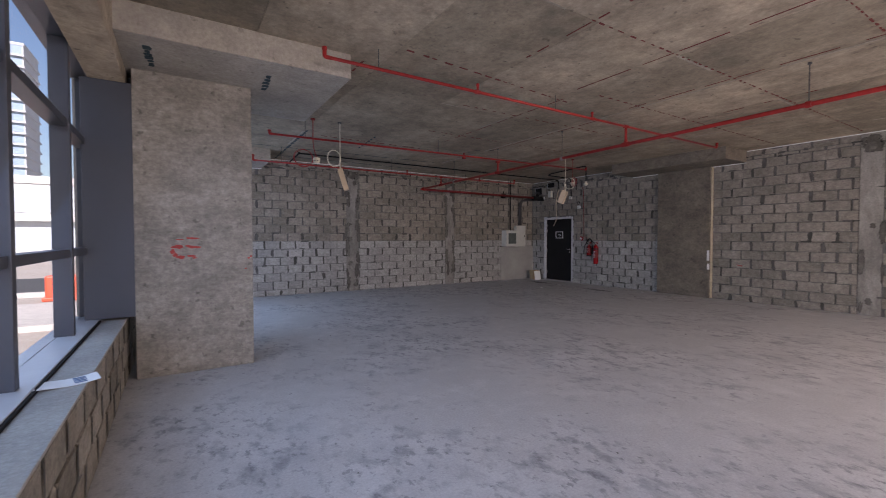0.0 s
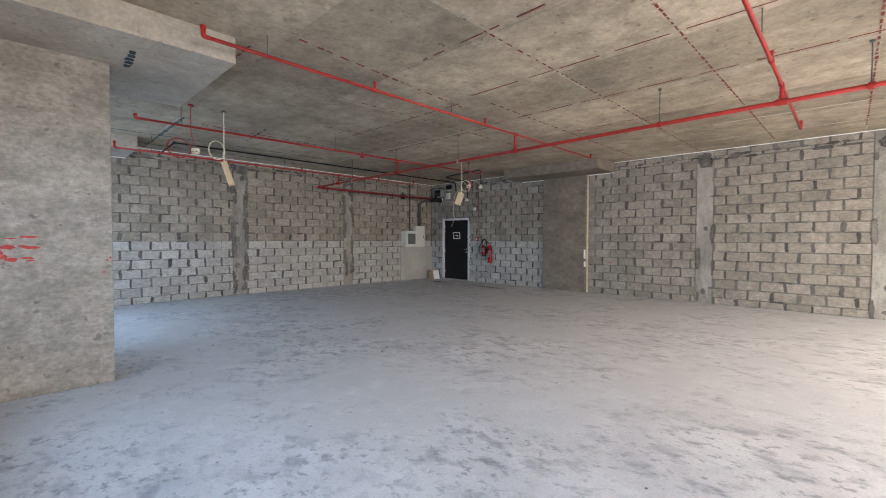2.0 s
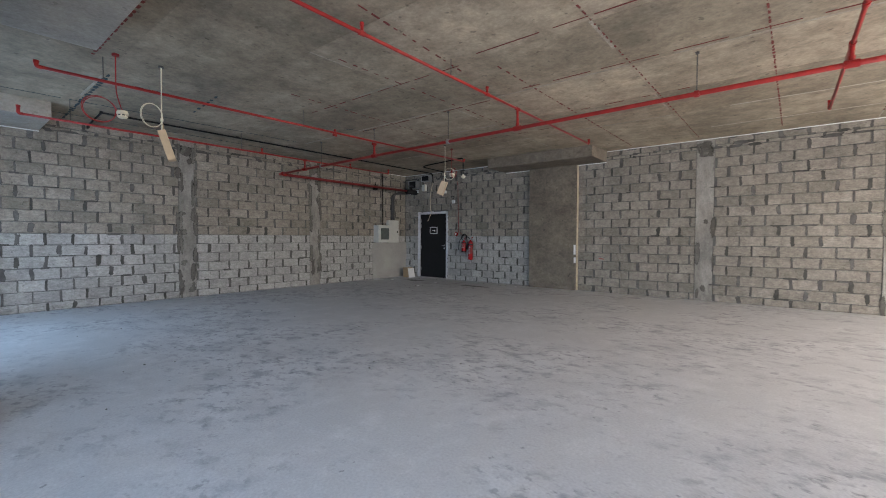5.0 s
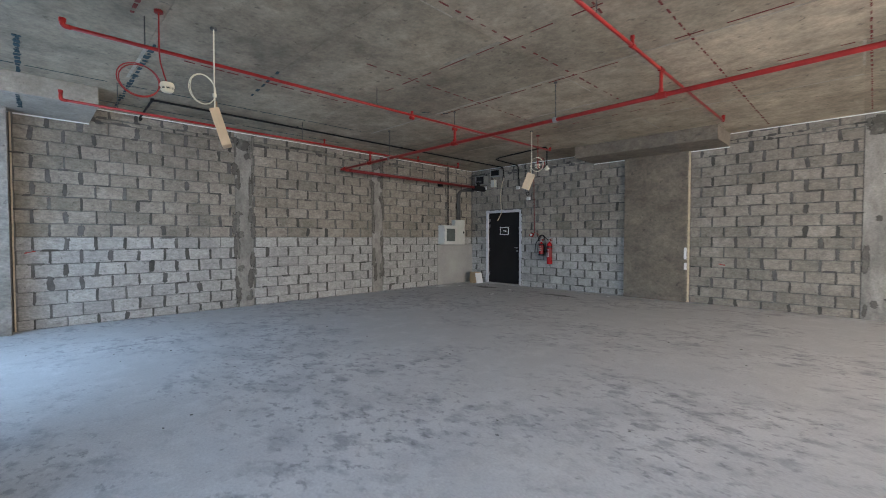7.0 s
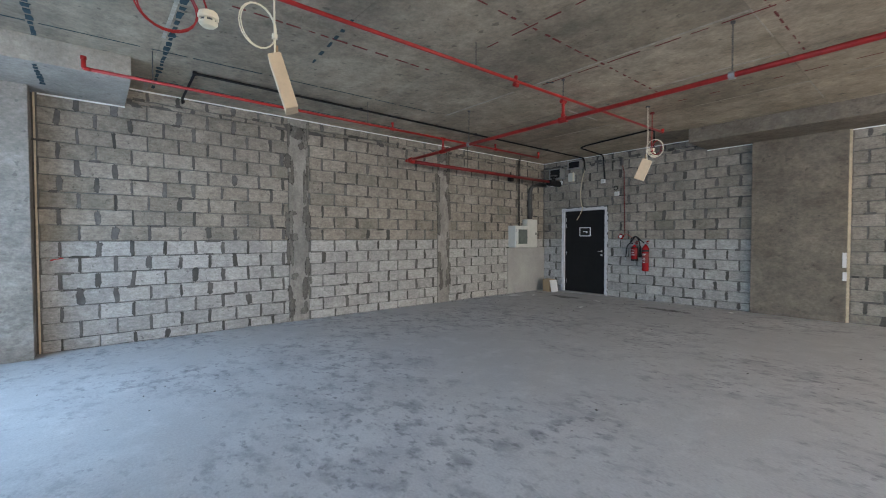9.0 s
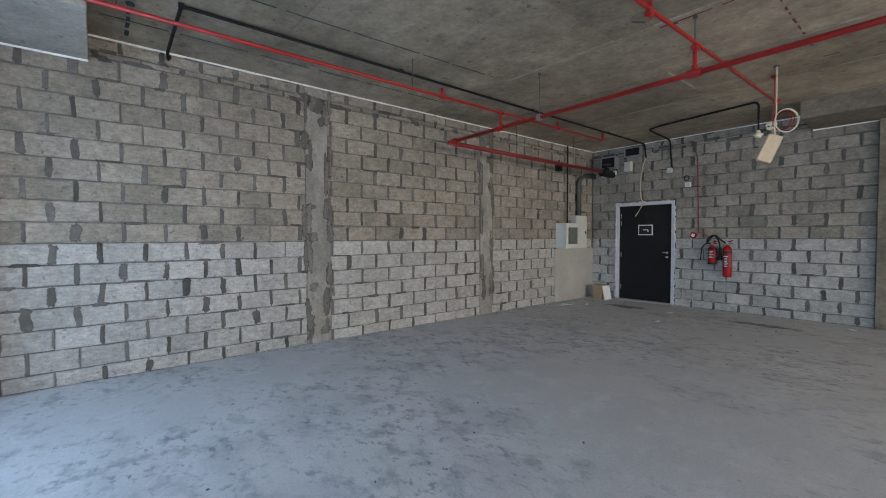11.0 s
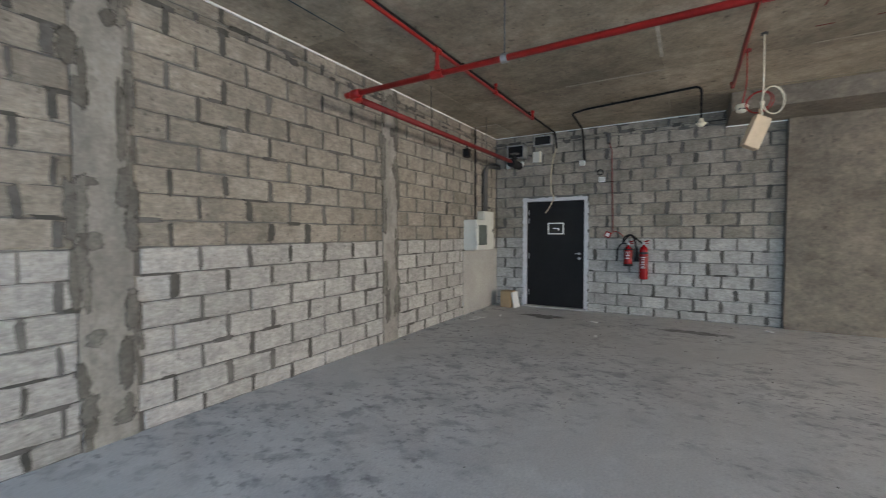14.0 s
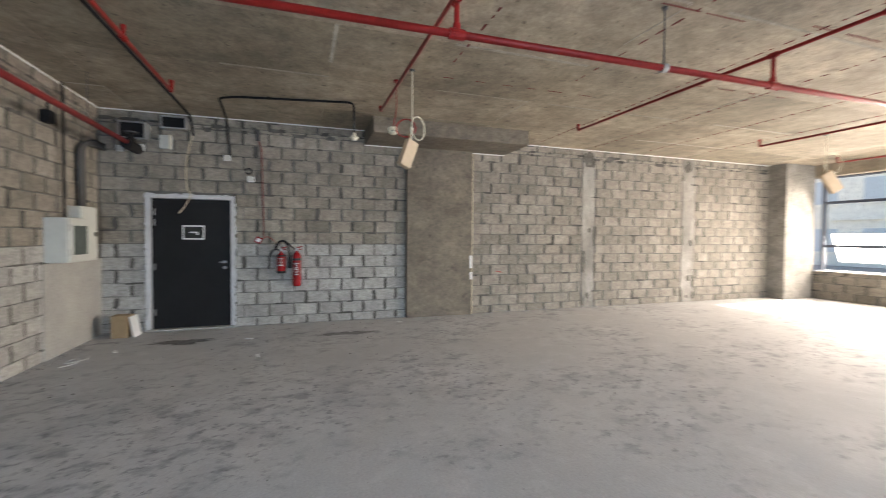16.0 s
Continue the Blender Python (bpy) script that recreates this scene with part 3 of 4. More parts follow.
for xx in (1.5, 3.2):
    rod = tubed([(xx, 0, 0.02), (xx, 0, CEIL - MAIN_Z)], 0.006, 6)
    part("hanger_rod", rod, M_DARKPIPE, main, "thin threaded steel rod")


def branch(y, z, x0, x1, heads, tip=0.115, rise=0.0):
    b = thing("sprinkler_branch_pipe", "thin red steel sprinkler branch under the slab", "pipe", (x0, y, z), group="sprinkler branches")
    mat = M_RED
    part("pipe_run", tubed([(0, 0, 0), (x1 - x0, 0, rise)], 0.017, 12), mat, b, smooth=True)
    for x in (0.0, x1 - x0):
        zz = 0.0 if x == 0 else rise
        up = tubed(bent([(x + (0.05 if x == 0 else -0.05), 0, zz), (x, 0, zz), (x, 0, zz + tip)], 0.03), 0.02, 10)
        collar(up, (x, 0, zz + tip - 0.015), (0, 0, 1), 0.025, 0.03)
        part("end_elbow", up, mat, b, smooth=True)
    for x in heads:
        stub = tubed([(x - x0, 0, 0), (x - x0, 0, 0.09)], 0.015, 8)
        collar(stub, (x - x0, 0, 0.0), (1, 0, 0), 0.025, 0.06)
        collar(stub, (x - x0, 0, 0.08), (0, 0, 1), 0.02, 0.03)
        part("sprinkler_outlet", stub, mat, b)
    low = MAIN_Z + (10.2 - y) * FALL - z
    tee = tubed([(MAIN_X - x0, 0, low), (MAIN_X - x0, 0, 0)], 0.0185, 12)
    collar(tee, (MAIN_X - x0, 0, 0), (1, 0, 0), 0.026, 0.08)
    collar(tee, (MAIN_X - x0, 0, low + 0.045), (0, 0, 1), 0.026, 0.05)
    collar(tee, (MAIN_X - x0, 0, low), (0, 1, 0), 0.037, 0.11)
    part("riser_tee", tee, mat, b)
    for x in (x0 + 0.55, x0 + 3.1):
        part("hanger_rod", tubed([(x - x0, 0, 0.015), (x - x0, 0, CEIL - z)], 0.005, 6), M_DARKPIPE, b, "thin threaded steel rod")
    return b


branch(9.20, 3.00, 1.23, 8.28, (4.75, 7.0))
branch(6.90, 3.04, 1.14, 8.60, (4.85,), tip=0.06, rise=0.08)
branch(3.86, 3.12, 1.10, 8.55, (4.95, 2.9), tip=0.09)
branch(0.43, 3.06, 1.2, 8.2, (4.9, 3.0))
branch(-2.6, 3.06, 2.6, 8.7, (4.9,))

# ---- conduits and cables ----


def run(name, label, points, r, mat, category="conduit", bend=0.06, clips=(), n=8):
    c = thing(name, label, category)
    part("conduit_run", tubed(bent(points, bend), r, n), mat, c, smooth=True)
    for p in clips:
        part("clip", boxed(p[0] - 0.02, p[0] + 0.02, p[1] - 0.02, p[1] + 0.02, p[2] - 0.012, p[2] + 0.02, bevel=0.003), mat, c)
    return c


run("black_conduit", "black plastic conduit clipped under the slab", [(2.26, NORTH - 0.02, 3.24), (2.24, 10.55, 3.262), (2.22, 9.53, 3.295), (EAST - 0.03, 9.50, 3.295), (EAST - 0.03, 9.46, 3.0)], 0.0155, M_BLACK,
    clips=[(2.22, 9.53, 3.297), (4.4, 9.52, 3.3), (6.8, 9.515, 3.3), (9.0, 9.505, 3.3), (2.26, 10.64, 3.25)])
run("black_conduit", "black plastic conduit bent along slab and wall", [(8.97, 7.2, 3.05), (8.97, 7.2, 3.3), (9.25, 8.7, 3.3), (9.38, 8.93, 3.3), (EAST - 0.02, 9.0, 3.29), (EAST - 0.02, 8.96, 2.72)], 0.0155, M_BLACK, bend=0.08, clips=[(9.18, 8.3, 3.304)])
run("red_cable", "thin red fire cable running down the block wall", [(EAST - 0.012, 8.55, 3.04), (EAST - 0.012, 8.50, 2.86), (EAST - 0.012, 8.47, 1.44)], 0.008, M_REDDARK, "cable", 0.03)
run("red_cable", "thin red cable looping to the extinguishers", spline([(EAST - 0.03, 8.52, 1.40), (EAST - 0.05, 8.42, 1.45), (EAST - 0.05, 8.33, 1.40), (EAST - 0.02, 8.30, 1.36)]), 0.005, M_RED, "cable", 0.0)
run("white_cable", "loose white cable hanging down over the door", spline([(EAST - 0.02, 9.47, 3.02), (EAST - 0.05, 9.52, 2.8), (EAST - 0.06, 9.56, 2.5), (EAST - 0.05, 9.55, 2.2), (EAST - 0.07, 9.50, 2.08), (EAST - 0.08, 9.57, 1.92), (EAST - 0.06, 9.66, 1.80)]), 0.0085, M_FOAM, "cable", 0.0)
run("grey_riser_pipe", "black vertical conduit rising from the meter box", [(9.40, NORTH - 0.06, 1.66), (9.40, NORTH - 0.06, 3.31)], 0.016, M_BLACK, "pipe", 0.05)
for dx in (0.0, 0.075):
    run("grey_riser_pipe", "grey pipe bending from meter box to the corner", [(9.80 + dx, NORTH - 0.06, 1.84), (9.80 + dx, NORTH - 0.06, 2.66), (10.2, NORTH - 0.06, 2.72 + dx * 0.6), (EAST + 0.01, NORTH - 0.06, 2.72 + dx * 0.6)], 0.032, M_DARKPIPE, "pipe", 0.18)

# ---- smoke detectors and hanging light fittings ----


def ring(c, r, turn, n=22, sag=0.0):
    a0 = radians(turn)
    return [(c[0] + r * math.cos(a) * math.cos(a0), c[1] + r * math.cos(a) * math.sin(a0), c[2] + r * math.sin(a) * (1 + sag)) for a in (2 * math.pi * k / n for k in range(n + 1))]


def detector(at, cable_mat, loop, turn):
    d = thing("smoke_detector", "cream round smoke detector hanging on its cable", "detector", at, group="smoke detectors", turn=turn)
    part("base", turned(bmesh.new(), [(0.02, 0.055), (0.05, 0.05), (0.056, 0.03), (0.056, 0.012), (0.05, 0.008)]), M_CREAM, d, smooth=False)
    part("vent_ring", turned(bmesh.new(), [(0.04, 0.008), (0.043, 0.0), (0.043, -0.008), (0.04, -0.014)]), M_DARKPIPE, d, "dark vent slots")
    part("cap", turned(bmesh.new(), [(0.052, -0.008), (0.05, -0.016), (0.036, -0.03), (0.012, -0.036)]), M_CREAM, d)
    for k in range(6):
        a = math.pi * k / 3
        part("rib", boxed(0.041 * math.cos(a) - 0.006, 0.041 * math.cos(a) + 0.006, 0.041 * math.sin(a) - 0.006, 0.041 * math.sin(a) + 0.006, -0.012, 0.01), M_CREAM, d)
    h = CEIL - at[2]
    part("cable", tubed(spline([(0, 0, 0.05), (-0.03, 0.01, 0.16), (-0.05, 0.02, 0.3), (-0.05, 0.02, h)]), 0.006, 6), cable_mat, d, "thin hanging cable")
    if loop:
        for r in (loop, loop * 0.94):
            part("cable_loop", tubed(ring((-0.05 - r, 0.02, 0.03), r, 8 if r == loop else -4, sag=-0.1), 0.005, 6), cable_mat, d, "coiled spare cable")
    part("ceiling_ring", collar(bmesh.new(), (-0.05, 0.02, h - 0.01), (0, 0, 1), 0.035, 0.03), M_REDDARK, d)
    return d


detector((1.81, 6.68, 2.645), M_RED, 0.155, 0)
detector((8.05, 6.85, 2.72), M_RED, 0.12, 60)


def pendant_box(at, turn, tilt, loop_turn, swing=0, long=0.35, coil=0.14, wide=0.14):
    f = thing("hanging_light_fitting", "cream wrapped light fitting dangling on a looped cable", "light fitting", at, group="hanging light fittings", turn=turn)
    body = boxed(-wide / 2, wide / 2, -0.042, 0.042, -long, 0, bevel=0.006)
    bmesh.ops.transform(body, matrix=pose(0, 0, 0, swing, tilt, 0), verts=body.verts)
    part("body", body, M_WRAP, f)
    for z in (-long - 0.004, 0.001):
        cap = boxed(0.003 - wide / 2, wide / 2 - 0.003, -0.039, 0.039, z, z + 0.004)
        bmesh.ops.transform(cap, matrix=pose(0, 0, 0, swing, tilt, 0), verts=cap.verts)
        part("end_cap", cap, M_WRAP, f)
    h = CEIL - at[2]
    part("cable", tubed(spline([(0, 0, -0.01), (0.01, 0.0, 0.12), (-0.004, 0.0, 0.3), (0, 0, h)]), 0.0065, 8), M_CREAM, f, "cream hanging cable", smooth=True)
    for r, dt in ((coil, 0), (coil * 0.97, 5)):
        part("cable_loop", tubed(ring((-r * 0.9 * math.cos(radians(loop_turn)), -r * 0.9 * math.sin(radians(loop_turn)), 0.17), r, loop_turn + dt, sag=0.15), 0.004, 8), M_CREAM, f, "coiled spare cable", smooth=True)
    part("tie", collar(bmesh.new(), (0.004, 0, 0.14), (0, 0, 1), 0.018, 0.03), M_CREAM, f)
    part("ceiling_ring", collar(bmesh.new(), (0, 0, h - 0.008), (0, 0, 1), 0.03, 0.02), M_DARKPIPE, f)
    part("connector", boxed(0.01, 0.03, -0.02, 0.0, 0.0, 0.09, bevel=0.004), M_CARD, f, "brown cable end")
    return f


pendant_box((2.20, 6.70, 2.545), 68, 2, -60, -17, coil=0.12)
pendant_box((7.64, 6.72, 2.52), 112, -22, 10, 0, 0.30, 0.115)
pendant_box((7.96, -0.88, 2.64), 70, 34, 0, 0, 0.37, 0.15, 0.2)

bell = thing("pendant_detector", "small cream detector hanging from the black conduit", "detector", (8.97, 7.2, 2.80))
part("bell", turned(bmesh.new(), [(0.02, 0.09), (0.028, 0.06), (0.045, 0.035), (0.062, 0.03), (0.062, 0.02), (0.045, 0.012), (0.035, -0.012), (0.02, -0.016)]), M_CREAM, bell)
part("stem", tubed([(0, 0, 0.085), (0, 0, 0.27)], 0.011, 8), M_BLACK, bell, "black conduit stem")

# ---- door wall ----
door = thing("door_1", "closed charcoal flush door in a ragged white frame", "door", (EAST, 9.505, 0), kind="structure")
part("leaf", boxed(0.03, 0.075, -0.54, 0.54, 0.03, 2.025, bevel=0.004), M_DOOR, door)
for name, dims in (("jamb", (-0.012, 0.16, 0.545, 0.605, 0, 2.085)), ("jamb", (-0.012, 0.16, -0.605, -0.545, 0, 2.085)), ("head", (-0.012, 0.16, -0.545, 0.545, 2.03, 2.085))):
    part(name, boxed(*dims, bevel=0.006), M_FRAME, door, "white painted frame")
foam = bmesh.new()
r2 = random.Random(3)
for side in (-1, 1):
    z = 0.0
    while z < 2.08:
        h = r2.uniform(0.03, 0.07)
        box(foam, -0.02, 0.02, side * 0.590, side * (0.604 + r2.uniform(0, 0.026)), z, min(z + h, 2.09), bevel=0.005)
        z += h
y = -0.6
while y < 0.6:
    w = r2.uniform(0.03, 0.07)
    box(foam, -0.02, 0.02, y, min(y + w, 0.6), 2.075, 2.084 + r2.uniform(0, 0.026), bevel=0.005)
    y += w
tagged(part("foam_bead", foam, M_FRAME, door, "ragged white foam bead"), kind="stuff")
part("threshold", boxed(-0.06, 0.16, -0.6, 0.6, 0.0, 0.028, bevel=0.005), M_PLASTER, door, "pale cement threshold")
part("back_panel", boxed(0.09, 0.16, -0.53, 0.53, 0.028, 2.015), M_DOOR, door)
for z in (0.28, 0.98, 1.66, 1.82):
    part("hinge", tubed([(0.026, 0.505, z - 0.05), (0.026, 0.505, z + 0.05)], 0.009, 8), M_STEEL, door, "steel hinge")
lock = turned(bmesh.new(), [(0.026, 0.0), (0.026, 0.008), (0.012, 0.012), (0.012, 0.03)], n=14)
bmesh.ops.transform(lock, matrix=pose(0.03, -0.455, 0.955, 0, -90, 0), verts=lock.verts)
part("lock_rose", lock, M_STEEL, door, "round steel lock")
part("handle", tube(tubed(bent([(0.03, -0.455, 1.045), (-0.02, -0.455, 1.045), (-0.02, -0.39, 1.045)], 0.015), 0.009, 8), [(0.031, -0.455, 1.045), (0.022, -0.455, 1.045)], 0.024, 12), M_STEEL, door, "steel lever handle")
sign = thing("door_sign", "small framed dark notice on the door", "sign", (EAST + 0.0295, 9.485, 1.51))
part("board", boxed(-0.006, 0.0, -0.145, 0.145, -0.108, 0.108), M_DARKGLASS, sign)
for dims in ((-0.01, 0.0, -0.15, 0.15, 0.09, 0.11), (-0.01, 0.0, -0.15, 0.15, -0.11, -0.09), (-0.01, 0.0, -0.15, -0.13, -0.09, 0.09), (-0.01, 0.0, 0.13, 0.15, -0.09, 0.09)):
    part("border", boxed(*dims), M_WHITE, sign, "white border")
part("pictogram", box(boxed(-0.0085, -0.006, -0.06, 0.05, -0.006, 0.012), -0.0085, -0.006, -0.065, -0.04, -0.035, 0.0), M_WHITE, sign, "white pictogram bars")

# boxes above the door
for y, z, w, h, d in ((10.215, 2.985, 0.34, 0.25, 0.20), (9.70, 3.15, 0.34, 0.19, 0.16)):
    e = thing("vent_sleeve", "grey metal sleeve with a dark open mouth in the wall", "duct", (EAST, y, z), group="vent sleeves")
    for dims in ((-d, 0.02, -w / 2, w / 2, h / 2 - 0.02, h / 2), (-d, 0.02, -w / 2, w / 2, -h / 2, -h / 2 + 0.02), (-d, 0.02, -w / 2, -w / 2 + 0.02, -h / 2 + 0.02, h / 2 - 0.02), (-d, 0.02, w / 2 - 0.02, w / 2, -h / 2 + 0.02, h / 2 - 0.02)):
        part("side", boxed(*dims), M_STEEL, e)
    part("mouth", boxed(-d + 0.03, 0.02, -w / 2 + 0.02, w / 2 - 0.02, -h / 2 + 0.02, h / 2 - 0.02), M_BLACK, e, "dark interior")
e = thing("junction_box", "pale open junction box high on the block wall", "box", (EAST, 9.84, 2.87))
part("body", boxed(-0.07, 0.01, -0.09, 0.07, -0.10, 0.10, bevel=0.01), M_GREYBOX, e)
part("rim", boxed(-0.078, -0.06, -0.09, -0.06, -0.11, 0.11, bevel=0.004), M_CREAM, e)
for y, z, w in ((9.0, 2.69, 0.10), (8.66, 2.37, 0.10), (10.42, 2.74, 0.08), (10.3, 2.75, 0.08), (10.15, 2.77, 0.08)):
    e = thing("switch_box", "small white outlet box fixed to the block wall", "box", (EAST, y, z), group="outlet boxes")
    part("body", boxed(-0.035, 0.01, -w / 2, w / 2, -0.045, 0.045, bevel=0.005), M_WHITE, e)
    part("cover", boxed(-0.041, -0.033, -w / 2 + 0.01, w / 2 - 0.01, -0.035, 0.035, bevel=0.003), M_GREYBOX, e)
e = thing("cable_coil", "small black cable coil on the block wall", "cable", (EAST - 0.012, 8.69, 2.50))
part("coil", tubed([(0, 0.045 * math.cos(a), 0.045 * math.sin(a)) for a in (k * math.pi / 9 for k in range(18))], 0.010, 6), M_BLACK, e)
e = thing("cable_boot", "dark cable end patched into the block wall", "cable", (EAST, 8.55, 3.08))
part("boot", boxed(-0.05, 0.01, -0.03, 0.03, -0.09, 0.09, bevel=0.015), M_DARKPIPE, e)

call = thing("call_point", "small red fire call point set askew on the wall", "alarm", (EAST, 8.55, 1.395))
bm = boxed(-0.045, 0.008, -0.05, 0.05, -0.05, 0.05, bevel=0.006)
bmesh.ops.transform(bm, matrix=pose(0, 0, 0, 25, 0, 0), verts=bm.verts)
part("body", bm, M_EXTRED, call)
bm = boxed(-0.05, -0.04, -0.03, 0.03, -0.03, 0.03)
bmesh.ops.transform(bm, matrix=pose(0, 0, 0, 25, 0, 0), verts=bm.verts)
part("glass", bm, M_WHITE, call, "white break-glass square")


def extinguisher(y, z0, z1, r, label, banded):
    e = thing("fire_extinguisher", label, "extinguisher", (EAST - 0.10, y, z0), group="fire extinguishers")
    h = z1 - z0
    part("cylinder", turned(bmesh.new(), [(r * 0.6, 0.0), (r * 0.95, 0.008), (r, 0.03), (r, h - 0.17), (r * 0.93, h - 0.13), (r * 0.7, h - 0.10), (r * 0.32, h - 0.08), (r * 0.32, h - 0.055)], n=28), M_EXTRED, e, smooth=True)
    part("valve", boxed(-0.02, 0.02, -0.022, 0.022, h - 0.06, h - 0.01, bevel=0.006), M_STEEL, e, "steel valve head")
    part("lever", tube(tubed([(0.0, 0.0, h - 0.012), (-0.01, -0.085, h + 0.018)], 0.009, 8), [(0.0, 0.0, h - 0.03), (-0.01, -0.08, h - 0.03)], 0.008, 8), M_EXTRED, e)
    part("wall_bracket", boxed(0.02, 0.10, -0.02, 0.02, h - 0.085, h - 0.065), M_STEEL, e, "steel wall bracket")
    part("bracket_plate", boxed(0.092, 0.10, -0.03, 0.03, h - 0.16, h - 0.02), M_STEEL, e)
    label_bm = turned(bmesh.new(), [(r + 0.0012, h * 0.28), (r + 0.0012, h * 0.62)], n=28)
    bmesh.ops.delete(label_bm, geom=[v for v in label_bm.verts if v.co.x > 0.3 * r], context="VERTS")
    part("label", label_bm, M_REDDARK, e, "printed label")
    for k in range(7):
        z = h * (0.30 + 0.045 * k)
        bars = bmesh.new()
        w = r * r2.uniform(0.25, 0.7)
        turned(bars, [(r + 0.0022, z), (r + 0.0022, z + h * (0.010 if k % 3 else 0.02))], n=28)
        bmesh.ops.delete(bars, geom=[v for v in bars.verts if v.co.x > 0.1 * r or abs(v.co.y - 0.1 * r) > w], context="VERTS")
        part("print_bar", bars, M_WHITE, e, "white printed line")
    if banded:
        part("band", turned(bmesh.new(), [(r + 0.0015, h * 0.66), (r + 0.0015, h * 0.72)], n=28), M_BLACK, e, "black band")
        part("base_ring", turned(bmesh.new(), [(r * 0.98, -0.002), (r + 0.004, 0.0), (r + 0.004, 0.035), (r * 0.98, 0.037)], n=28), M_BLACK, e, "black foot ring")
        part("hose", tubed(spline([(0, 0.02, h - 0.035), (-0.01, 0.10, h - 0.03), (0.0, 0.17, h - 0.12), (0.0, 0.185, h - 0.25), (0.0, 0.195, h - 0.36)]), 0.011, 8), M_BLACK, e, "black rubber hose", smooth=True)
        part("nozzle", turned(bmesh.new(), [(0.009, h - 0.40), (0.012, h - 0.36), (0.012, h - 0.34)], (0, 0.195, 0), 10), M_STEEL, e)
    else:
        part("band", turned(bmesh.new(), [(r + 0.0015, h * 0.665), (r + 0.0015, h * 0.72)], n=28), M_BLACK, e, "black band")
        part("hose", tubed(spline([(0, 0.02, h - 0.035), (-0.02, 0.10, h + 0.03), (-0.01, 0.20, h + 0.11), (0.0, 0.30, h + 0.07), (0.0, 0.325, h - 0.02), (0.0, 0.22, h + 0.105), (-0.01, 0.14, h + 0.02), (-0.01, 0.115, h - 0.12)]), 0.013, 8), M_BLACK, e, "black rubber hose", smooth=True)
        part("horn", turned(bmesh.new(), [(0.036, h - 0.34), (0.033, h - 0.30), (0.018, h - 0.14), (0.015, h - 0.10)], (-0.01, 0.112, 0), 16), M_BLACK, e, "black discharge horn")
    return e


extinguisher(8.205, 0.86, 1.27, 0.068, "short red fire extinguisher with black foot on the block wall", True)
extinguisher(7.965, 0.64, 1.28, 0.068, "tall red gas extinguisher with black horn on the block wall", False)

# ---- meter boxes in the corner ----
DEEP = 0.06
meter = thing("meter_box", "grey steel meter box with a dark viewing window", "cabinet", (9.07, NORTH, 1.13))
part("body", boxed(0, 0.50, -0.165 - DEEP, 0.0, 0, 0.53, bevel=0.006), M_GREYBOX, meter)
lid = part("door", boxed(0.01, 0.49, -0.185 - DEEP, -0.166 - DEEP, 0.012, 0.518, bevel=0.005), M_GREYBOX, meter)
part("viewing_window", boxed(0.08, 0.42, -0.189 - DEEP, -0.184 - DEEP, 0.09, 0.44, bevel=0.002), M_METERGLASS, lid, "grey-green viewing window")
for dims in ((0.06, 0.44, -0.193 - DEEP, -0.184 - DEEP, 0.44, 0.46), (0.06, 0.44, -0.193 - DEEP, -0.184 - DEEP, 0.07, 0.09), (0.06, 0.08, -0.193 - DEEP, -0.184 - DEEP, 0.09, 0.44), (0.42, 0.44, -0.193 - DEEP, -0.184 - DEEP, 0.09, 0.44)):
    part("window_bead", boxed(*dims), M_GREYBOX, lid)
part("hinge", tubed([(0.005, -0.186 - DEEP, 0.08), (0.005, -0.186 - DEEP, 0.16)], 0.008, 8), M_STEEL, meter)
part("hinge", tubed([(0.005, -0.186 - DEEP, 0.37), (0.005, -0.186 - DEEP, 0.45)], 0.008, 8), M_STEEL, meter)
m2 = thing("isolator_box", "pale grey steel isolator box beside the meter box", "cabinet", (9.60, NORTH, 1.12))
part("body", boxed(0, 0.42, -0.14, 0.0, 0, 0.71, bevel=0.008), M_GREYBOX, m2)
part("door", boxed(0.02, 0.40, -0.155, -0.141, 0.02, 0.69, bevel=0.005), M_GREYBOX, m2)
part("latch", boxed(0.33, 0.36, -0.17, -0.155, 0.32, 0.38, bevel=0.004), M_BLACK, m2)
dk = thing("valve_box", "small black switch box high on the block wall", "box", (9.10, NORTH - 0.05, 2.90))
part("stem", tubed([(0, 0, 0.07), (0, 0, -0.03)], 0.015, 8), M_BLACK, dk)
part("body", boxed(-0.06, 0.06, -0.05, 0.055, -0.16, -0.02, bevel=0.01), M_BLACK, dk)
vl = thing("pipe_valve", "black gate valve at the end of the red pipe", "valve", (10.22, 10.2, MAIN_Z - 0.05))
part("body", tubed([(-0.2, 0, 0), (-0.19, 0, 0), (0.19, 0, 0), (0.255, 0, 0)], 0.075, 14), M_BLACK, vl)
part("bonnet", turned(bmesh.new(), [(0.05, 0.05), (0.05, 0.12), (0.02, 0.13), (0.02, 0.18)], n=14), M_BLACK, vl)
part("handwheel", collar(bmesh.new(), (0, 0, 0.19), (0, 0, 1), 0.09, 0.02), M_DARKPIPE, vl)

# ---- loose things ----
crate = thing("cardboard_box", "small brown cardboard box with a pale board leaning on the wall", "box", (10.24, 10.30, 0), turn=-4)
part("body", boxed(-0.14, 0.08, -0.08, 0.13, 0, 0.31, bevel=0.006), M_CARD, crate)
part("flap", boxed(-0.143, 0.07, -0.083, 0.132, 0.306, 0.314), M_CARD, crate)
pan = boxed(-0.13, 0.12, -0.008, 0.008, 0, 0.30, bevel=0.003)
bmesh.ops.transform(pan, matrix=pose(0, -0.15, 0, -11, 0, 0), verts=pan.verts)
part("board", pan, M_WHITE, crate, "white offcut board")

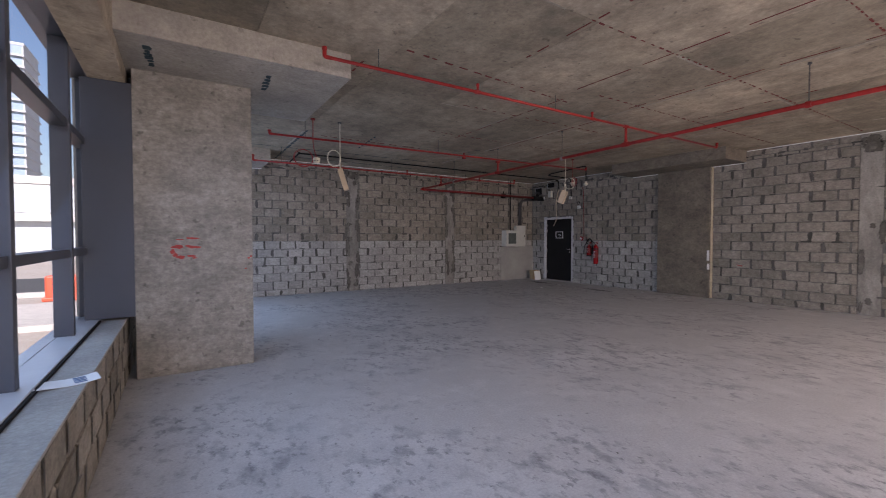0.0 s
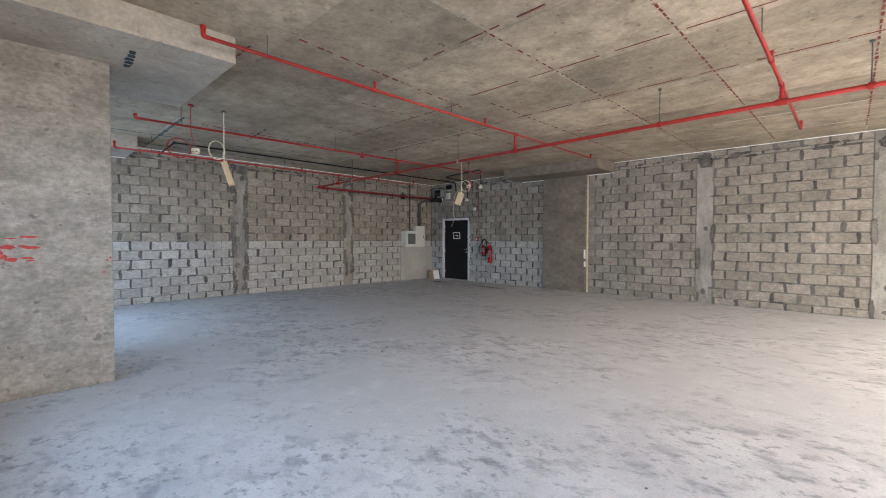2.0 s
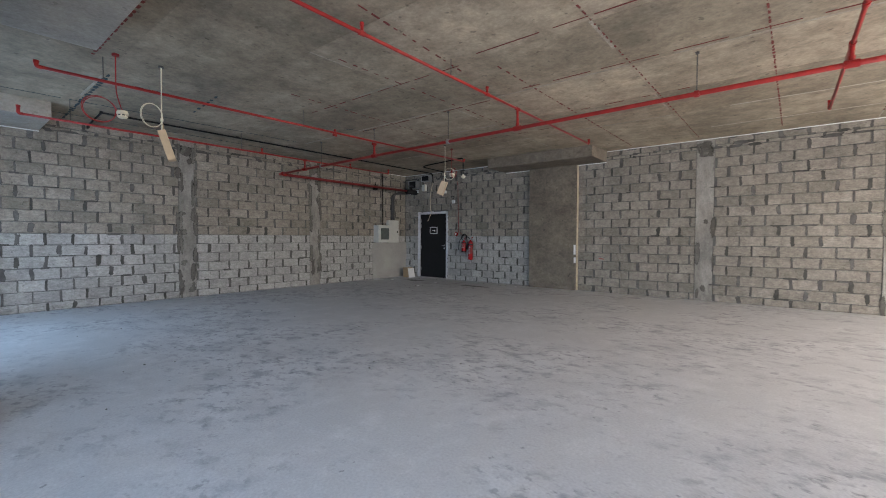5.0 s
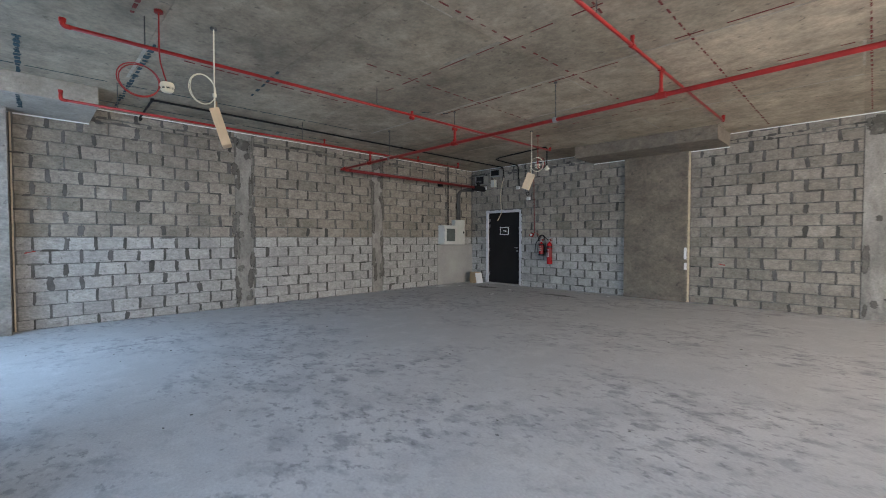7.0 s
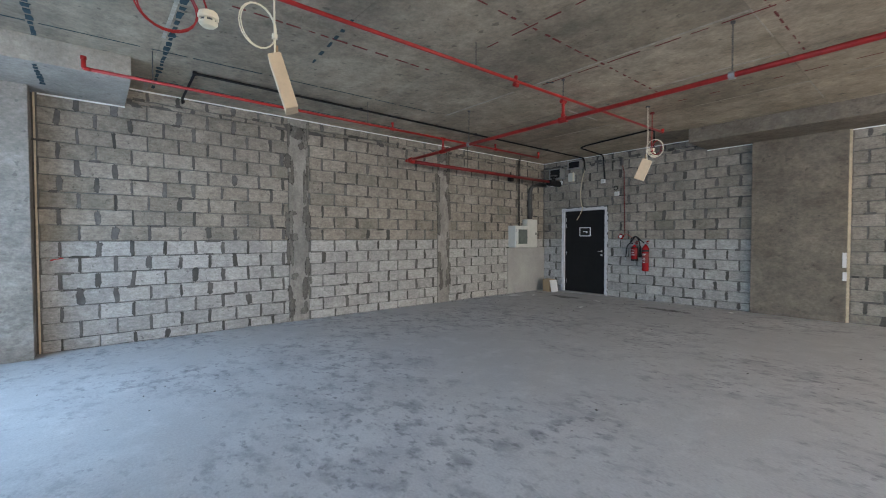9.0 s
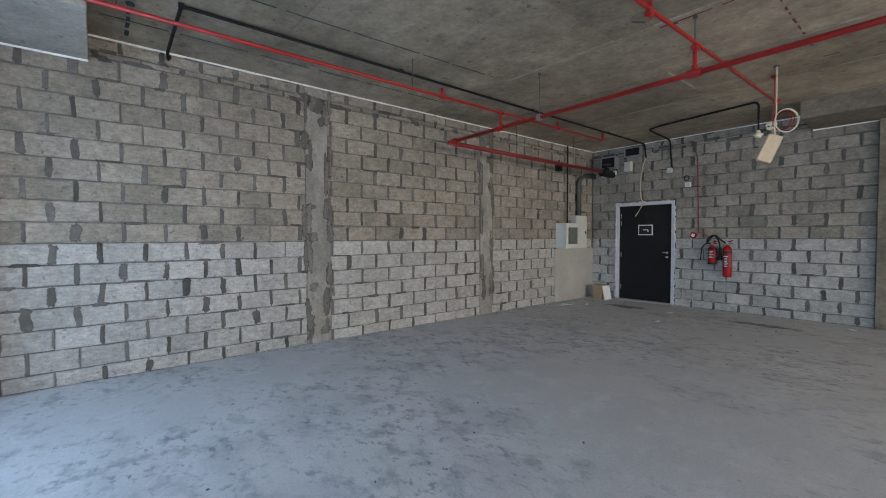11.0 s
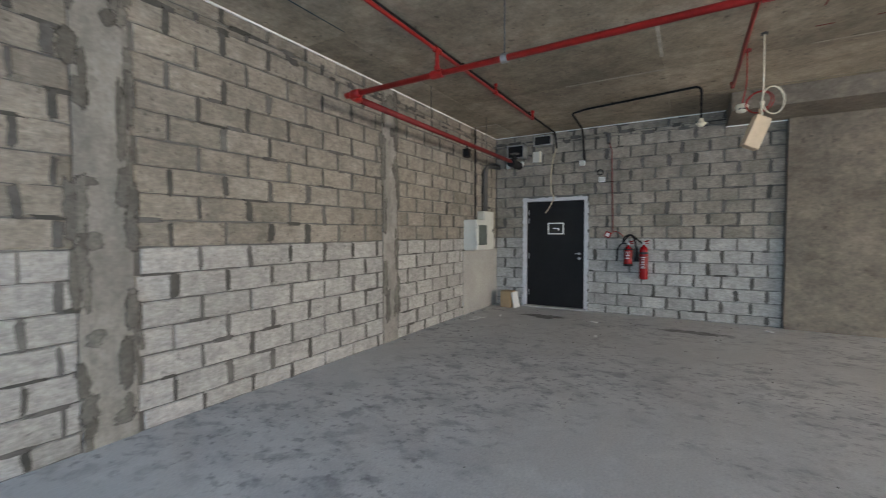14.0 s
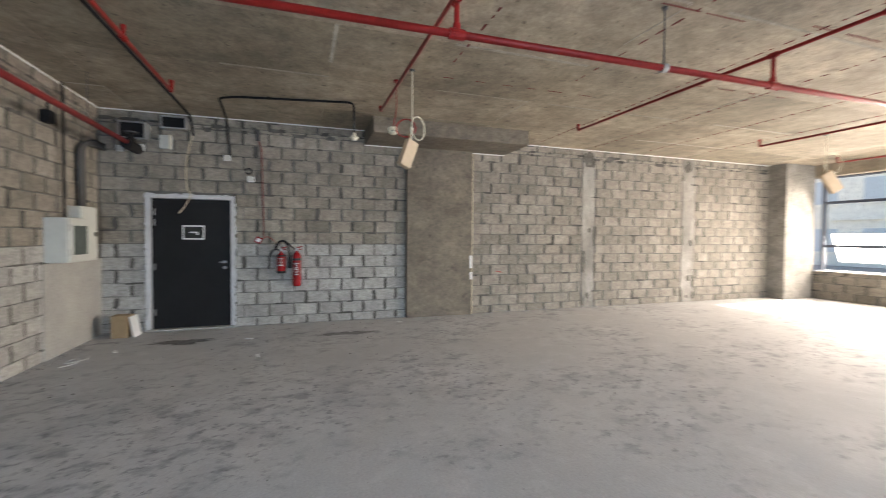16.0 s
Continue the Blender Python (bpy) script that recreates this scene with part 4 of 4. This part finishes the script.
sheet = thing("paper_sheet", "curled white printed sheet lying on the parapet sill", "paper", (-0.62, 2.93, 0.612), turn=14)
bm = bmesh.new()
grid = [[bm.verts.new((-0.14 + 0.28 * i / 8, -0.08 + 0.16 * j, 0.005 + 0.010 * (i / 8 - 0.5) ** 2 * 4 + 0.002 * math.sin(i))) for j in range(2)] for i in range(9)]
low = [[bm.verts.new(v.co - Vector((0, 0, 0.002))) for v in r] for r in grid]
for i in range(8):
    bm.faces.new((grid[i][0], grid[i + 1][0], grid[i + 1][1], grid[i][1]))
    bm.faces.new((low[i][1], low[i + 1][1], low[i + 1][0], low[i][0]))
    for j, flip in ((0, False), (1, True)):
        q = (low[i][j], low[i + 1][j], grid[i + 1][j], grid[i][j])
        bm.faces.new(q[::-1] if flip else q)
part("page", bm, M_PAPER, sheet)
for k in range(4):
    part("print_bar", boxed(0.03, 0.085, -0.055 + 0.03 * k, -0.04 + 0.03 * k, 0.008, 0.0105), M_INK, sheet, "grey printed lines")

spray = bmesh.new()
for u, z, w, h in ((-0.10, 1.318, 0.14, 0.045), (0.06, 1.316, 0.13, 0.03), (0.0, 1.328, 0.08, 0.018), (-0.14, 1.27, 0.045, 0.06), (-0.115, 1.235, 0.05, 0.05), (-0.07, 1.213, 0.10, 0.035), (0.03, 1.224, 0.09, 0.025), (0.055, 1.203, 0.05, 0.018), (0.04, 1.41, 0.15, 0.022), (-0.07, 1.395, 0.08, 0.012)):
    n = 16
    ring_v = [spray.verts.new((u + w / 2 * math.cos(2 * math.pi * k / n) * r2.uniform(0.6, 1.2), 5.0095, z + h / 2 * math.sin(2 * math.pi * k / n) * r2.uniform(0.5, 1.3))) for k in range(n)]
    spray.faces.new(ring_v)
for u, z, w, h in ((0.575, 1.19, 0.03, 0.02), (0.545, 1.075, 0.035, 0.014), (0.60, 1.21, 0.02, 0.03)):
    spray.faces.new([spray.verts.new((u + w / 2 * math.cos(2 * math.pi * k / 10) * r2.uniform(0.6, 1.2), 5.0095, z + h / 2 * math.sin(2 * math.pi * k / 10) * r2.uniform(0.6, 1.2))) for k in range(10)])
setting("spray_mark", spray, M_REDPAINT, "red spray paint mark on the column", "marking")

for k, (wall, u, z) in enumerate((("N", 0.92, 1.116), ("E", 4.22, 0.797))):
    bm = bmesh.new()
    for du, dz, w, h in ((0.0, 0.0, 0.10, 0.016), (0.05, 0.012, 0.05, 0.02), (-0.03, -0.012, 0.04, 0.012)):
        ring_v = []
        for j in range(12):
            p, q = u + du + w / 2 * math.cos(math.pi * j / 6) * r2.uniform(0.6, 1.2), z + dz + h / 2 * math.sin(math.pi * j / 6) * r2.uniform(0.6, 1.3)
            ring_v.append(bm.verts.new((p, NORTH - 0.0085 - 0.0005 * k, q) if wall == "N" else (EAST - 0.0085, p, q)))
        bm.faces.new(ring_v)
    setting(f"paint_dab_{k + 1}", bm, M_REDPAINT, "small red paint dab on the block wall", "marking")
scrap = thing("cable_scrap", "thin white cable offcut curled on the concrete floor", "cable", (8.92, 10.36, 0))
part("strand", tubed(spline([(-0.2, 0.05, 0.005), (-0.08, -0.04, 0.006), (0.06, -0.03, 0.012), (0.13, 0.05, 0.008), (0.02, 0.08, 0.006), (-0.07, 0.03, 0.012), (0.1, -0.08, 0.005), (0.25, -0.05, 0.005)]), 0.005, 6), M_WHITE, scrap, smooth=True)

# stains and crumbs on the floor
for k, (sx, sy, w, h) in enumerate(((9.5, 7.3, 0.10, 0.42), (9.62, 9.45, 0.16, 0.4))):
    bm = bmesh.new()
    n = 40
    wob = [r2.uniform(0.55, 1.25) for _ in range(n)]
    cover = bm.verts.layers.float.new("cover")
    rings = [[bm.verts.new((sx + w * g * math.cos(2 * math.pi * a / n) * wob[a], sy + h * g * math.sin(2 * math.pi * a / n) * wob[a], z)) for a in range(n)] for g, z in ((0.45, 0.0022), (1.3, 0.0015))]
    for v in rings[0]:
        v[cover] = 0.9
    bm.faces.new(rings[0])
    for a in range(n):
        bm.faces.new((rings[1][a], rings[1][(a + 1) % n], rings[0][(a + 1) % n], rings[0][a]))
    setting(f"floor_stain_{k + 1}", bm, M_STAIN, "dark damp stain on the concrete floor", "stain")
bm = bmesh.new()
for k in range(170):
    cx, cy = r2.uniform(0.8, 10.2), r2.uniform(0.5, 10.4)
    s = r2.uniform(0.005, 0.014)
    if r2.random() < 0.45:
        cx, cy = r2.uniform(7.5, 10.3), r2.uniform(6.5, 10.3)
    elif r2.random() < 0.4:
        cx, cy = r2.uniform(6.5, 9.6), NORTH - r2.uniform(0.03, 0.16)
    vs = bmesh.ops.create_icosphere(bm, subdivisions=1, radius=s)["verts"]
    bmesh.ops.transform(bm, matrix=Matrix.LocRotScale((cx, cy, s * 0.3), Euler((0, 0, r2.uniform(0, 6))), (1, r2.uniform(0.5, 1), 0.5)), verts=vs)
tagged(mesh_object("floor_crumbs", bm, M_MORTAR), "small mortar crumbs scattered over the floor", "debris", kind="stuff")
for x, y, t in ((9.3, 10.1, 20), (9.55, 8.6, 70), (8.6, 8.4, 10), (10.1, 6.3, 40)):
    e = thing("paper_scrap", "small white scrap lying on the concrete floor", "scrap", (x, y, 0), group="paper scraps", turn=t)
    part("scrap", boxed(-0.06, 0.05, -0.02, 0.02, 0.0, 0.012, bevel=0.004), M_PAPER, e)

# ---- block walls ----
VARIANTS = {}


def block_mesh(l, h, mat):
    key = (round(l, 2), round(h, 3), mat.name, rng.randrange(5))
    if key not in VARIANTS:
        l, h = key[0], key[1]
        r = random.Random(str(key))
        w, d = 0.007, 0.05
        j = lambda v: r.uniform(-v, v)
        line = [(-1, -1), (-0.35, -1), (0.3, -1), (1, -1), (1, 0), (1, 1), (0.35, 1), (-0.3, 1), (-1, 1), (-1, 0)]
        n = len(line)
        rim = [(a * l / 2 + j(0.004), b * h / 2 + j(0.005)) for a, b in line]
        verts = [(a * (l / 2 - w) + j(0.005), j(0.0015), b * (h / 2 - w) + j(0.005)) for a, b in line] + [(a, 0.009, b) for a, b in rim] + [(a, d, b) for a, b in rim]
        faces = [tuple(range(n))] + [(n + k, n + (k + 1) % n, (k + 1) % n, k) for k in range(n)] + [(2 * n + k, 2 * n + (k + 1) % n, n + (k + 1) % n, n + k) for k in range(n)]
        me = bpy.data.meshes.new("block")
        me.from_pydata(verts, [], faces)
        me.materials.append(mat)
        VARIANTS[key] = me
    return VARIANTS[key]


def blob(bm, place, u, z, w, h, n=16, power=0.3):
    """An irregular patch of mortar on the wall's face, thinning out at its rim."""
    cover = bm.verts.layers.float.get("cover") or bm.verts.layers.float.new("cover")
    proud = 0.0045 + rng.uniform(0.0, 0.002)
    rim, lean = [], rng.uniform(-0.12, 0.12) * w
    for k in range(n):
        a = 2 * math.pi * (k + rng.uniform(-0.3, 0.3)) / n
        s = rng.uniform(0.6, 1.2)
        c, q = math.cos(a), math.sin(a)
        c, q = math.copysign(abs(c) ** power, c) * s, math.copysign(abs(q) ** power, q) * rng.uniform(0.85, 1.1)
        rim.append((c * w / 2 + q * lean, q * h / 2))
    rings = []
    for su, sz, value, d in ((0.62, 0.86, 1.0, proud), (1.4, 1.1, 0.0, 0.0035)):
        rings.append([bm.verts.new(place(u + p * su, -d, z + q * sz)) for p, q in rim])
        for v in rings[-1]:
            v[cover] = value
    bm.faces.new(rings[0])
    for k in range(n):
        bm.faces.new((rings[1][k], rings[1][(k + 1) % n], rings[0][(k + 1) % n], rings[0][k]))


def block_wall(name, side, a0, a1, z1, label, holes=(), split=7, smear=0.95, phase=0.0, pitch=PITCH_L, dusty=None):
    """Blockwork in running bond. side: which way the wall's face looks from."""
    if side == "N":
        place, m0 = (lambda u, d, z: (u, NORTH + d, z)), pose(0, 0, 0)
        back = boxed(a0, a1, NORTH + 0.012, NORTH + 0.2, 0, z1)
    elif side == "E":
        place, m0 = (lambda u, d, z: (EAST + d, u, z)), pose(0, 0, 0, 0, 0, -90)
        back = bmesh.new()
        cuts = sorted(h for h in holes)
        at = a0
        for h0, h1, hz in cuts:
            box(back, EAST + 0.012, EAST + 0.2, at, h0, 0, z1)
            box(back, EAST + 0.012, EAST + 0.2, h0, h1, hz, z1)
            at = h1
        box(back, EAST + 0.012, EAST + 0.2, at, a1, 0, z1)
    elif side == "W":
        place, m0 = (lambda u, d, z: (WEST - d, u, z)), pose(0, 0, 0, 0, 0, 90)
        back = boxed(WEST - 0.19, WEST - 0.012, a0, a1, 0, z1)
    else:
        place, m0 = (lambda u, d, z: (u, SOUTH - d, z)), pose(0, 0, 0, 0, 0, 180)
        back = boxed(a0, a1, SOUTH - 0.2, SOUTH - 0.012, 0, z1)
    wall = setting(name, back, M_MORTAR, label, "wall")
    smears = bmesh.new()
    z, heights = 0.0, []
    while z < z1 - 0.03:
        h = PITCH_FIRST if z == 0 and z1 > 2 else PITCH_Z
        if z1 > 2 and z1 - z < 0.26:
            h = 0.065 if z1 - z > 0.17 else z1 - z
        h = min(h, z1 - z)
        heights.append((z, h))
        z += h
    for row, (z, h) in enumerate(heights):
        u = a0 - (pitch * (0.5 if row % 2 else 0.0) + phase) % pitch
        while u < a1 - 0.02:
            spans = [(max(u, a0), min(u + pitch, a1))]
            for h0, h1, hz in holes:
                if z + h * 0.5 < hz:
                    spans = [s for p, q in spans for s in ((p, min(q, h0)), (max(p, h1), q)) if s[1] - s[0] > 0.02]
            for p, q in spans:
                l, hh = q - p - 0.016, h - 0.0105
                if l < 0.03 or hh < 0.03:
                    continue
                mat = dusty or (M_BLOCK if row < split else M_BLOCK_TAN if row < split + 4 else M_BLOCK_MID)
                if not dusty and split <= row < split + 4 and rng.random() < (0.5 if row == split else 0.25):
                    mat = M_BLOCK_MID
                ob = new("block", block_mesh(l, hh, mat))
                ob.parent = wall
                ob.matrix_basis = Matrix.Translation(place((p + q) / 2, rng.uniform(-0.002, 0.002), z + h / 2)) @ m0 @ pose(0, 0, 0, rng.uniform(-0.3, 0.3), rng.uniform(-0.35, 0.35), rng.uniform(-0.3, 0.3))
                if q - a0 > 0.08 and a1 - q > 0.05 and rng.random() < smear:
                    blob(smears, place, q + rng.uniform(-0.008, 0.008), z + h / 2 + rng.uniform(-0.01, 0.01), rng.choice((0.026, 0.034, 0.042, 0.05, 0.066)) * rng.uniform(0.8, 1.2), h * rng.uniform(0.78, 1.05))
                high = z1 > 2 and z1 - z - h < 0.3
                if rng.random() < (0.8 if high else 0.28):
                    blob(smears, place, rng.uniform(p, q), z + h + rng.uniform(-0.006, 0.006), rng.uniform(0.06, 0.26), rng.uniform(0.02, 0.07 if high else 0.04))
            u += pitch
    tagged(part("mortar_smears", smears, M_SMEAR, wall, "dark smeared mortar on the joints"), kind="stuff")
    return wall


RAW = "unplastered grey concrete block wall with dark mortar joints"
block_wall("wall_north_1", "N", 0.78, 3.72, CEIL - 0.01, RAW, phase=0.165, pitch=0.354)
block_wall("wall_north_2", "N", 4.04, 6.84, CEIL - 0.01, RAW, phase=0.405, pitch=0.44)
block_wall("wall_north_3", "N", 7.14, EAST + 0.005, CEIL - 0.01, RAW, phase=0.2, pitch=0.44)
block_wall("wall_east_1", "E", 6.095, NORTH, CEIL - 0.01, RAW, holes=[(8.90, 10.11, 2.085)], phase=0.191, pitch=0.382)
block_wall("wall_east_2", "E", 2.31, 4.80, CEIL - 0.01, RAW, phase=0.3, smear=0.97, dusty=M_BLOCK_MID, split=0)
block_wall("wall_east_3", "E", -0.42, 2.0, CEIL - 0.01, RAW, phase=0.02, smear=0.97, dusty=M_BLOCK_MID, split=0)
block_wall("wall_east_4", "E", -3.27, -0.80, CEIL - 0.01, RAW, phase=0.22, smear=0.97, dusty=M_BLOCK_MID, split=0)
block_wall("wall_west_parapet_1", "W", SOUTH, 5.328, 0.6, "low block parapet under the window wall", split=0, phase=0.1, dusty=M_BLOCK_TAN)
block_wall("wall_west_parapet_2", "W", 5.33, 9.9, 0.6, "low block parapet under the window wall", split=0, dusty=M_BLOCK_TAN)
block_wall("wall_south_parapet", "S", 1.6, 10.08, 0.68, "low block parapet under the window wall", split=0, dusty=M_BLOCK_TAN)

for side, a, b in STRIPS:
    bm = bmesh.new()
    put = (lambda u, d, z: (u, NORTH - 0.0045 + d, z)) if side == "N" else (lambda u, d, z: (EAST - 0.0045 + d, u, z))
    for k in range(36 if side == "N" else 5):
        z = rng.uniform(0.06, CEIL - 0.15)
        u = rng.choice((a + 0.02, b - 0.02)) + rng.gauss(0, 0.022)
        blob(bm, put, u, z, rng.uniform(0.03, 0.10), rng.uniform(0.12, 0.46), n=30, power=0.6)
    for k in range(6 if side == "N" else 3):
        blob(bm, put, rng.uniform(a + 0.06, b - 0.06), rng.uniform(0.1, CEIL - 0.2), rng.uniform(0.04, 0.13), rng.uniform(0.05, 0.2), n=26, power=0.8)
    for k in range(4):
        blob(bm, put, (a + b) / 2 + rng.uniform(-0.05, 0.05), CEIL - 0.2 + rng.uniform(-0.07, 0.06), rng.uniform(0.12, 0.2), rng.uniform(0.12, 0.22), n=20, power=0.8)
    tagged(mesh_object("mortar_patches", bm, M_PATCH), "dark mortar patches along the stiffener strip", "mortar", kind="stuff")
